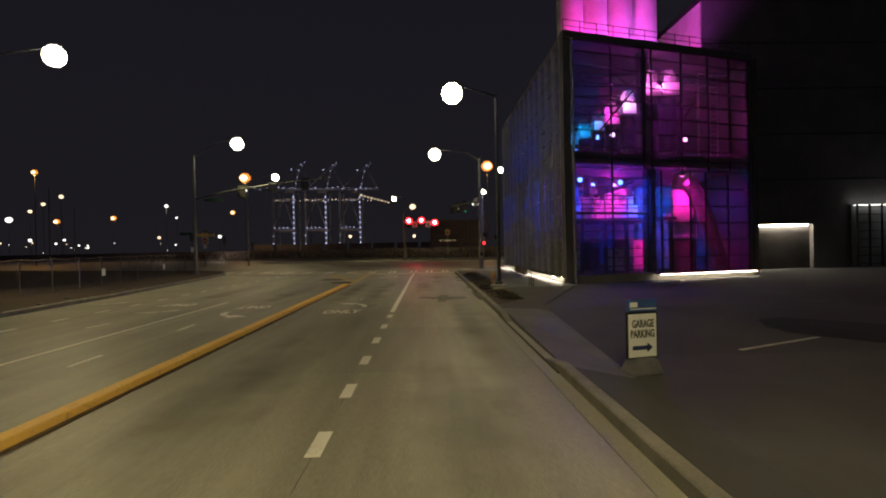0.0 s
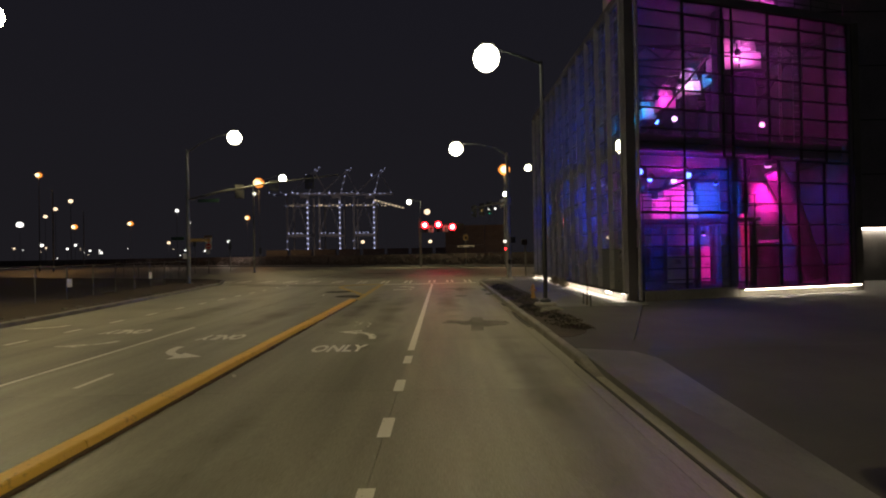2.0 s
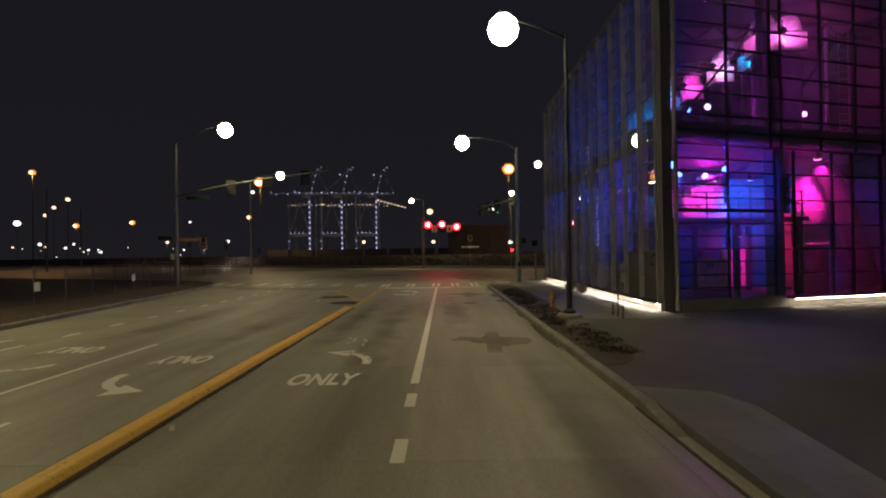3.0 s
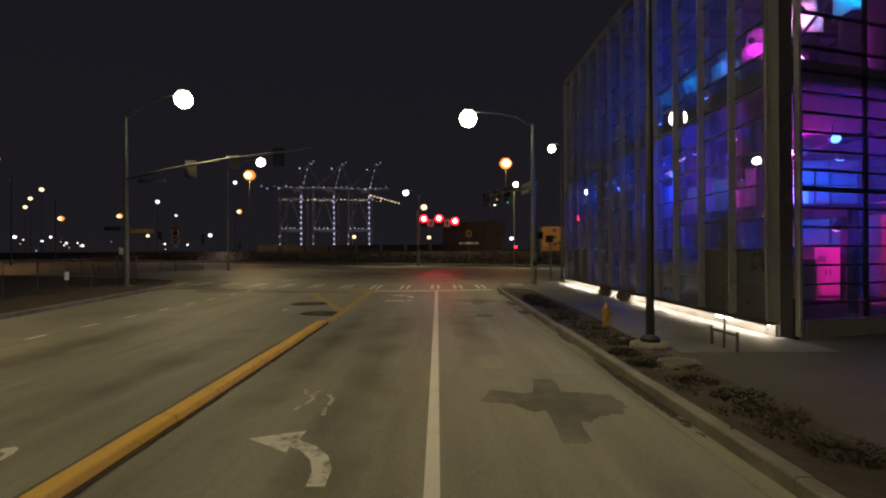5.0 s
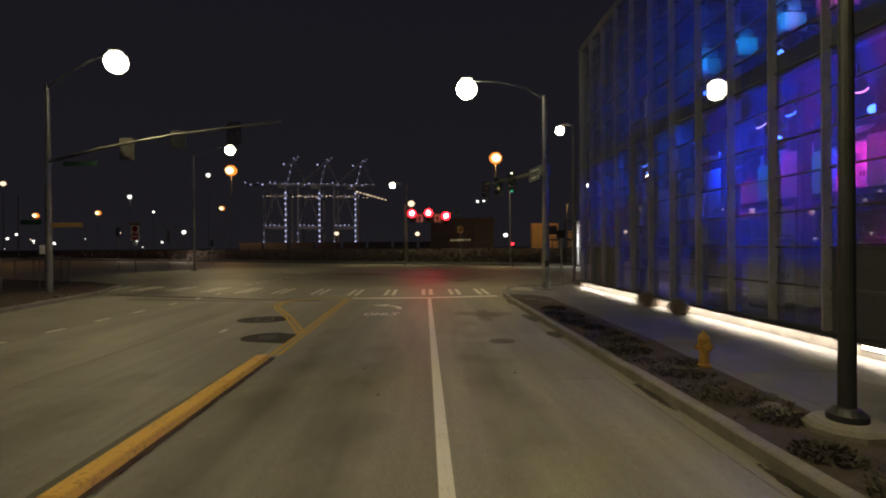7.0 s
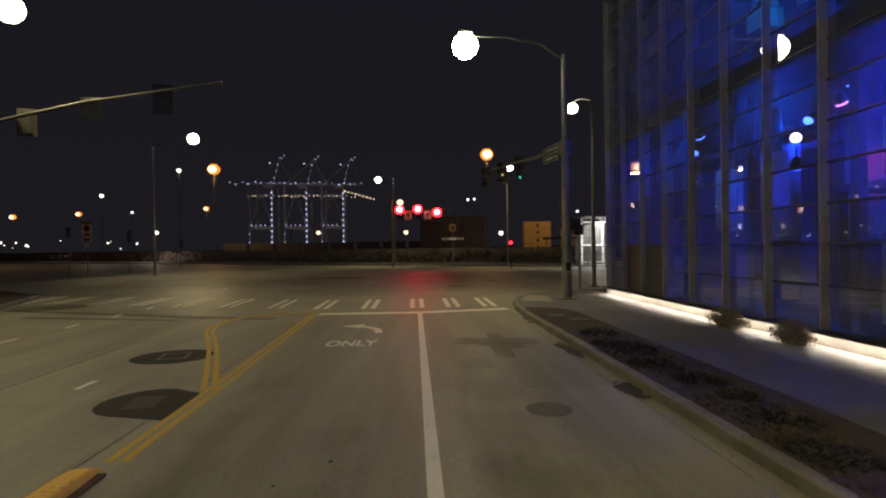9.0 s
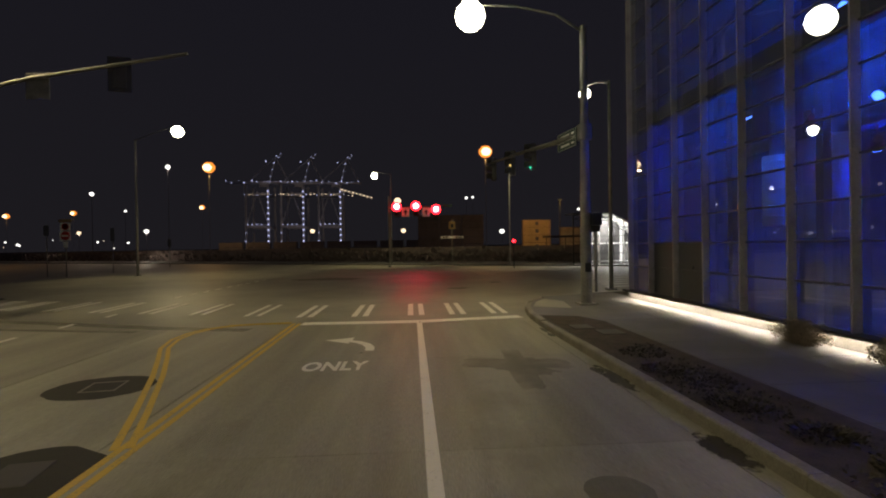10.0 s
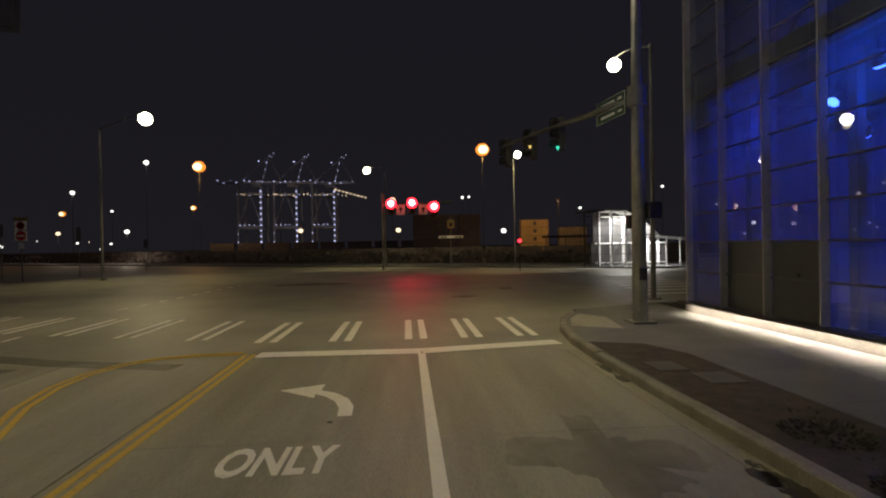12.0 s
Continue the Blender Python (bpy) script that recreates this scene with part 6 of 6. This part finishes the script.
def container(at, n, material, label, w=12.2, turn=0.0):
    """A corrugated freight box stacked n high."""
    obs = []
    for k in range(n):
        t = thing("freight_container", (at[0], at[1], at[2] + 2.62 * k), label, "container", "stacked freight containers", turn)
        wave = [(-w / 2, 1.18)]
        for j in range(24):
            x = -w / 2 + 0.2 + j * (w - 0.4) / 24
            p = (w - 0.4) / 24
            wave += [(x, -1.14), (x + p * 0.25, -1.2), (x + p * 0.55, -1.2), (x + p * 0.8, -1.14)]
        wave.append((w / 2, 1.18))
        part("body", slab(B(), wave, 0.05, 2.56), material, t)
        for sx in (-1, 1):
            part("corner_post", box(B(), (sx * (w / 2 - 0.08), -1.15, 1.3), (0.16, 0.16, 2.6)), material, t)
        if material == BOX_ORANGE:
            part("emblem", box(B(), (0, -1.23, 1.35), (1.1, 0.04, 1.2), 0.01), BOX_SLATE, t, "dark faded emblem")
        obs.append(t)
    return obs


container((43, 199, 0), 4, BOX_ORANGE, "ochre freight container in a stack under sodium light", 9.5)
container((56.5, 200, 0), 3, BOX_GREY, "pale grey freight container in a stack under sodium light", 9.5)
for x in (6.1, 14.0, 22.0):
    container((x, 208, 0), 5, BOX_SLATE, "dull slate-coloured freight container in a dim stack", 7.7)
for k in range(9):
    container((-92 + 13.6 * k, 292, 0), 2, BOX_SLATE, "dull slate-coloured freight container in a far row", 12.0)
# Added lamp without a lens; it lights the container fronts.
lamp_post = thing("yard_light", (47, 184, 0), "sodium yard light added to light the ochre containers", "yard light")
part("pole", rod(B(), (0, 0, 0), (0, 0, 16), 0.2, 0.12, 8), GALVANISED, lamp_post)
part("luminaire", box(B(), (0, 0, 16.1), (1.2, 0.6, 0.3), 0.05), GALVANISED, lamp_post)
lamp("bulb", "SPOT", lamp_post, (0, 0, 15.8), SODIUM, 5200, 0.4, (0, 16, 2), 110, 0.5)
cp = thing("canopy", (38, 149, 0), "low dark canopy roof on posts", "canopy")
part("roof", box(B(), (0, 0, 3.9), (10.5, 4, 0.5), 0.05), STEEL_DARK, cp)
for x in (-4.8, 0, 4.8):
    part("post", rod(B(), (x, 0, 0), (x, 0, 3.7), 0.12, seg=8), STEEL_DARK, cp)

# dark fence and hedge along the far pavement
ff = thing("far_fence", (1, 91, 0.1), "dark slatted fence along the far pavement", "fence")
for a, b in zip([(130, 72), (26, 79.5), (1, 91), (-40, 117), (-160, 186)], [(26, 79.5), (1, 91), (-40, 117), (-160, 186)]):
    a, b = Vector((*a, 0)) - Vector((1, 91, 0)), Vector((*b, 0)) - Vector((1, 91, 0))
    n = round((b - a).length / 3.0)
    for k in range(n):
        p, q = a.lerp(b, k / n), a.lerp(b, (k + 0.97) / n)
        bm = ribbon(B(), [(p.x, p.y), (q.x, q.y)], 0.06, 0.1, 1.9)
        part("panel", bm, HEDGE, ff)
rnd = random.Random(21)
bm = B()
for k in range(2600):
    u = rnd.random()
    a, b = ((20, 81), (-6, 95.5)) if u < 0.35 else ((-6, 95.5), (-120, 164))
    s = rnd.random()
    x, y = a[0] + (b[0] - a[0]) * s, a[1] + (b[1] - a[1]) * s
    z = rnd.uniform(0.1, 2.1) * (0.75 + 0.4 * noise.noise(Vector((x * 0.2, y * 0.2, 3))))
    p = Vector((x + rnd.uniform(-0.7, 0.7), y - 0.9 + rnd.uniform(-0.7, 0.7), max(0.1, z)))
    d1 = Vector((rnd.uniform(-1, 1), rnd.uniform(-1, 1), rnd.uniform(-1, 1))).normalized() * rnd.uniform(0.12, 0.4)
    d2 = d1.cross(Vector((rnd.uniform(-1, 1), rnd.uniform(-1, 1), 1))).normalized() * rnd.uniform(0.1, 0.3)
    bm.faces.new([bm.verts.new(c) for c in (p - d1, p - d2, p + d1, p + d2)])
whole("hedge", bm, HEDGE, label="dark uneven scrub along the far fence", category="hedge", kind="stuff")


# port cranes with strings of lights
def crane(at):
    t = thing("port_crane", at, "tall ship-to-shore gantry crane strung with lights", "crane", "port cranes")
    for x in (-16, 0):
        for y in (0, 18):
            part("leg", box(B(), (x, y, 24), (1.2, 1.2, 48), 0.1), CRANE_PAINT, t)
    for y in (0, 18):
        part("cross_beam", box(B(), (-8, y, 17.5), (16, 1.2, 1.8), 0.1), CRANE_PAINT, t)
        part("cross_beam", box(B(), (-8, y, 41.0), (17, 1.2, 1.6), 0.1), CRANE_PAINT, t)
    part("boom", box(B(), (-8, 4, 49.8), (46, 2.4, 1.6), 0.1), CRANE_PAINT, t)
    part("trolley", box(B(), (-4, 4, 47.9), (6, 3, 2.2), 0.2), CRANE_PAINT, t)
    for a, b in (((0, 4, 50), (4.5, 4, 68)), ((-16, 4, 50), (4.5, 4, 68)), ((4.5, 4, 68), (9, 4, 70)), ((4.5, 4, 68), (14, 4, 50)), ((-16, 0, 18), (-8, 0, 43)), ((0, 0, 18), (-8, 0, 43))):
        part("stay", rod(B(), a, b, 0.35, seg=6), CRANE_PAINT, t)
    dot = mesh_of("crane_light", lathe(B(), [(0.1, -0.58), (0.45, -0.4), (0.58, 0), (0.45, 0.4), (0.1, 0.58)], seg=10), COOL_GLOW, True)

    warm_dot = mesh_of("crane_light", lathe(B(), [(0.1, -0.58), (0.45, -0.4), (0.58, 0), (0.45, 0.4), (0.1, 0.58)], seg=10), WARM_GLOW, True)

    def light(x, y, z, s=1.0):
        o = new("crane_light", dot)
        o.parent, o.location, o.scale = t, (x, y, z), (s, s, s)

    for k in range(10):
        light(0, -1.6, 7 + 4.0 * k, 0.95)
    for k in range(4):
        light(-14.5 + 3.2 * k, -1.4, 19.2, 0.6)
    rr = random.Random(at[0])
    for k in range(11):
        light(-30 + 4.3 * k + rr.uniform(-1, 1), 2.4, 50.2 + rr.uniform(-0.8, 1.2), rr.uniform(0.35, 0.8))
    for k in range(9):
        o = new("crane_light", warm_dot if k % 3 else dot)
        o.parent, o.location, o.scale = t, (-17 + 3.2 * k + rr.uniform(-0.9, 0.9), 0 - 1.6, 40.6 + rr.uniform(-0.7, 0.7)), [rr.uniform(0.35, 0.75)] * 3
    for u, v, w in ((2.4, 59, 0.5), (3.6, 64, 0.6), (5.5, 69, 0.5), (8.5, 70.5, 0.45), (7.0, 68, 0.4), (1.2, 54, 0.5), (-2.0, 65, 0.8)):
        light(u, 2.5, v, w)
    for k in range(2):
        light(-16, -1.6, 7 + 6 * k, 0.55)
    return t


crane((-102.6, 400, 0))
crane((-78.6, 404, 0))
crane((-52.3, 408, 0))
ws = thing("boom_lights", (-50, 396, 0), "lowered crane boom with a row of warm lamps", "crane")
part("boom", rod(B(), (0, 0, 43.5), (22, 0, 37.5), 0.7, seg=8), CRANE_PAINT, ws)
part("support", rod(B(), (1, 0, 0), (1, 0, 43), 0.6, seg=8), CRANE_PAINT, ws)
for k in range(9):
    u = k / 8
    part("lamp", box(B(), (0.5 + 21 * u, -1, 43.2 - 6 * u), (0.8 if k % 3 else 1.3, 0.6, 0.7), 0.1), WARM_GLOW, ws)


# scattered yard lights of the port and the city
def yard_light(x, y, z, r, lit, label, watts=0, colour=SODIUM):
    t = thing("yard_light", (x, y, 0), label, "yard light", "far lights")
    part("pole", rod(B(), (0, 0, 0), (0, 0, z - r * 0.3), 0.08 if z > 14 else 0.04, 0.045 if z > 14 else 0.025, 8), GALVANISED if z > 26 else PAINTED_POLE, t)
    part("cap", lathe(B(), [(r * 0.5, r * 0.8), (r * 0.45, r * 0.92), (0.05, r * 1.0)], (0, 0, z), 14), STEEL_DARK, t)
    # Globe radius follows the lamp's glare, well over any true lens.
    part("globe", lathe(B(), [(0.05, -r * 0.85), (r * 0.55, -r * 0.7), (r * 0.93, -r * 0.25), (r * 0.95, r * 0.25), (r * 0.5, r * 0.8)], (0, 0, z), 16), lit, t, "glowing lens", smooth=True)
    if lit == SODIUM_GLOW:
        # A pale core on the near side makes the bright middle of the glare.
        core = lathe(B(), [(0.05, -r * 0.6), (r * 0.5, -r * 0.42), (r * 0.72, 0), (r * 0.5, r * 0.42), (0.05, r * 0.6)], (0, -r * 0.55, z - r * 0.05), 16)
        part("bulb", core, SODIUM_CORE, t, "pale middle of the sodium glare", smooth=True)
    if watts:
        lamp("bulb", "AREA", t, (0, 0, z - r), colour, watts, r * 2, (0, 0, -1000))
    return t


S, W, H = SODIUM_GLOW, WARM_GLOW, WHITE_GLOW
yard_light(22.4, 176.8, 30.0, 2.1, S, "high-mast sodium light over the container yard", 2600)
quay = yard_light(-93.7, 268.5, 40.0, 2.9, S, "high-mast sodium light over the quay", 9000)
# extra fill beam added to lift the crane steel out of the dark
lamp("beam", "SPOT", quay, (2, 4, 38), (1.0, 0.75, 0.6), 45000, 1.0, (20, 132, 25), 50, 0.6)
yard_light(-6.2, 258, 22.7, 1.6, W, "warm yard light behind the signals")
for x, y, z, r, m in (
    (-157.2, 420, 33.4, 2.9, S), (-71.2, 95.1, 17.3, 0.75, S), (-93.9, 134.2, 17.0, 0.8, W), (-297.9, 420, 28.5, 3.2, S), (-301, 500, 35.8, 3.6, S),
    (-119.1, 149, 12.2, 1.3, H), (-124.2, 169.2, 18.5, 0.9, W), (-180.8, 238.1, 21.9, 1.25, W), (-12.4, 88.6, 4.2, 0.42, W), (-1.1, 85.5, 4.0, 0.42, W),
    (11.3, 88.6, 3.85, 0.45, H), (22.0, 228, 21.0, 0.8, H), (24.6, 228, 21.2, 0.7, H), (34.7, 129, 9.3, 0.4, H), (77.3, 178, 19.0, 0.6, H)):
    yard_light(x, y, z, r * 0.7, m, "small far yard light on a pole", 1100 if m == S else 0)
for x, y, z, r, m in (
    (-33.3, 96.6, 13.5, 0.5, H), (-109.8, 228, 17.2, 0.75, H), (-72.5, 145.2, 15.1, 0.75, H), (-46.2, 116.4, 5.4, 0.6, H), (-71.0, 138.0, 6.0, 0.65, W),
    (-64.2, 133, 3.9, 0.35, H), (-66.2, 148, 3.9, 0.4, H), (-123.9, 163, 6.6, 0.8, H), (-113.4, 163, 6.5, 0.6, H), (-116.7, 164, 5.4, 0.6, H), (-108.9, 163, 4.7, 0.5, H)):
    yard_light(x, y, z, r * 0.65, m, "small far yard light on a pole", 220 if x > -80 and z > 5 else 0, (1.0, 0.8, 0.6))
rnd = random.Random(33)
for k in range(24):
    x = rnd.uniform(-215, -100)
    yard_light(x, rnd.uniform(175, 240), rnd.uniform(2.5, 7.0), rnd.uniform(0.15, 0.4), (W, H, H)[k % 3], "small far yard light on a pole")
yard_light(9.1, 70.3, 2.5, 0.16, RED_GLOW, "small red lamp beside the crossing")
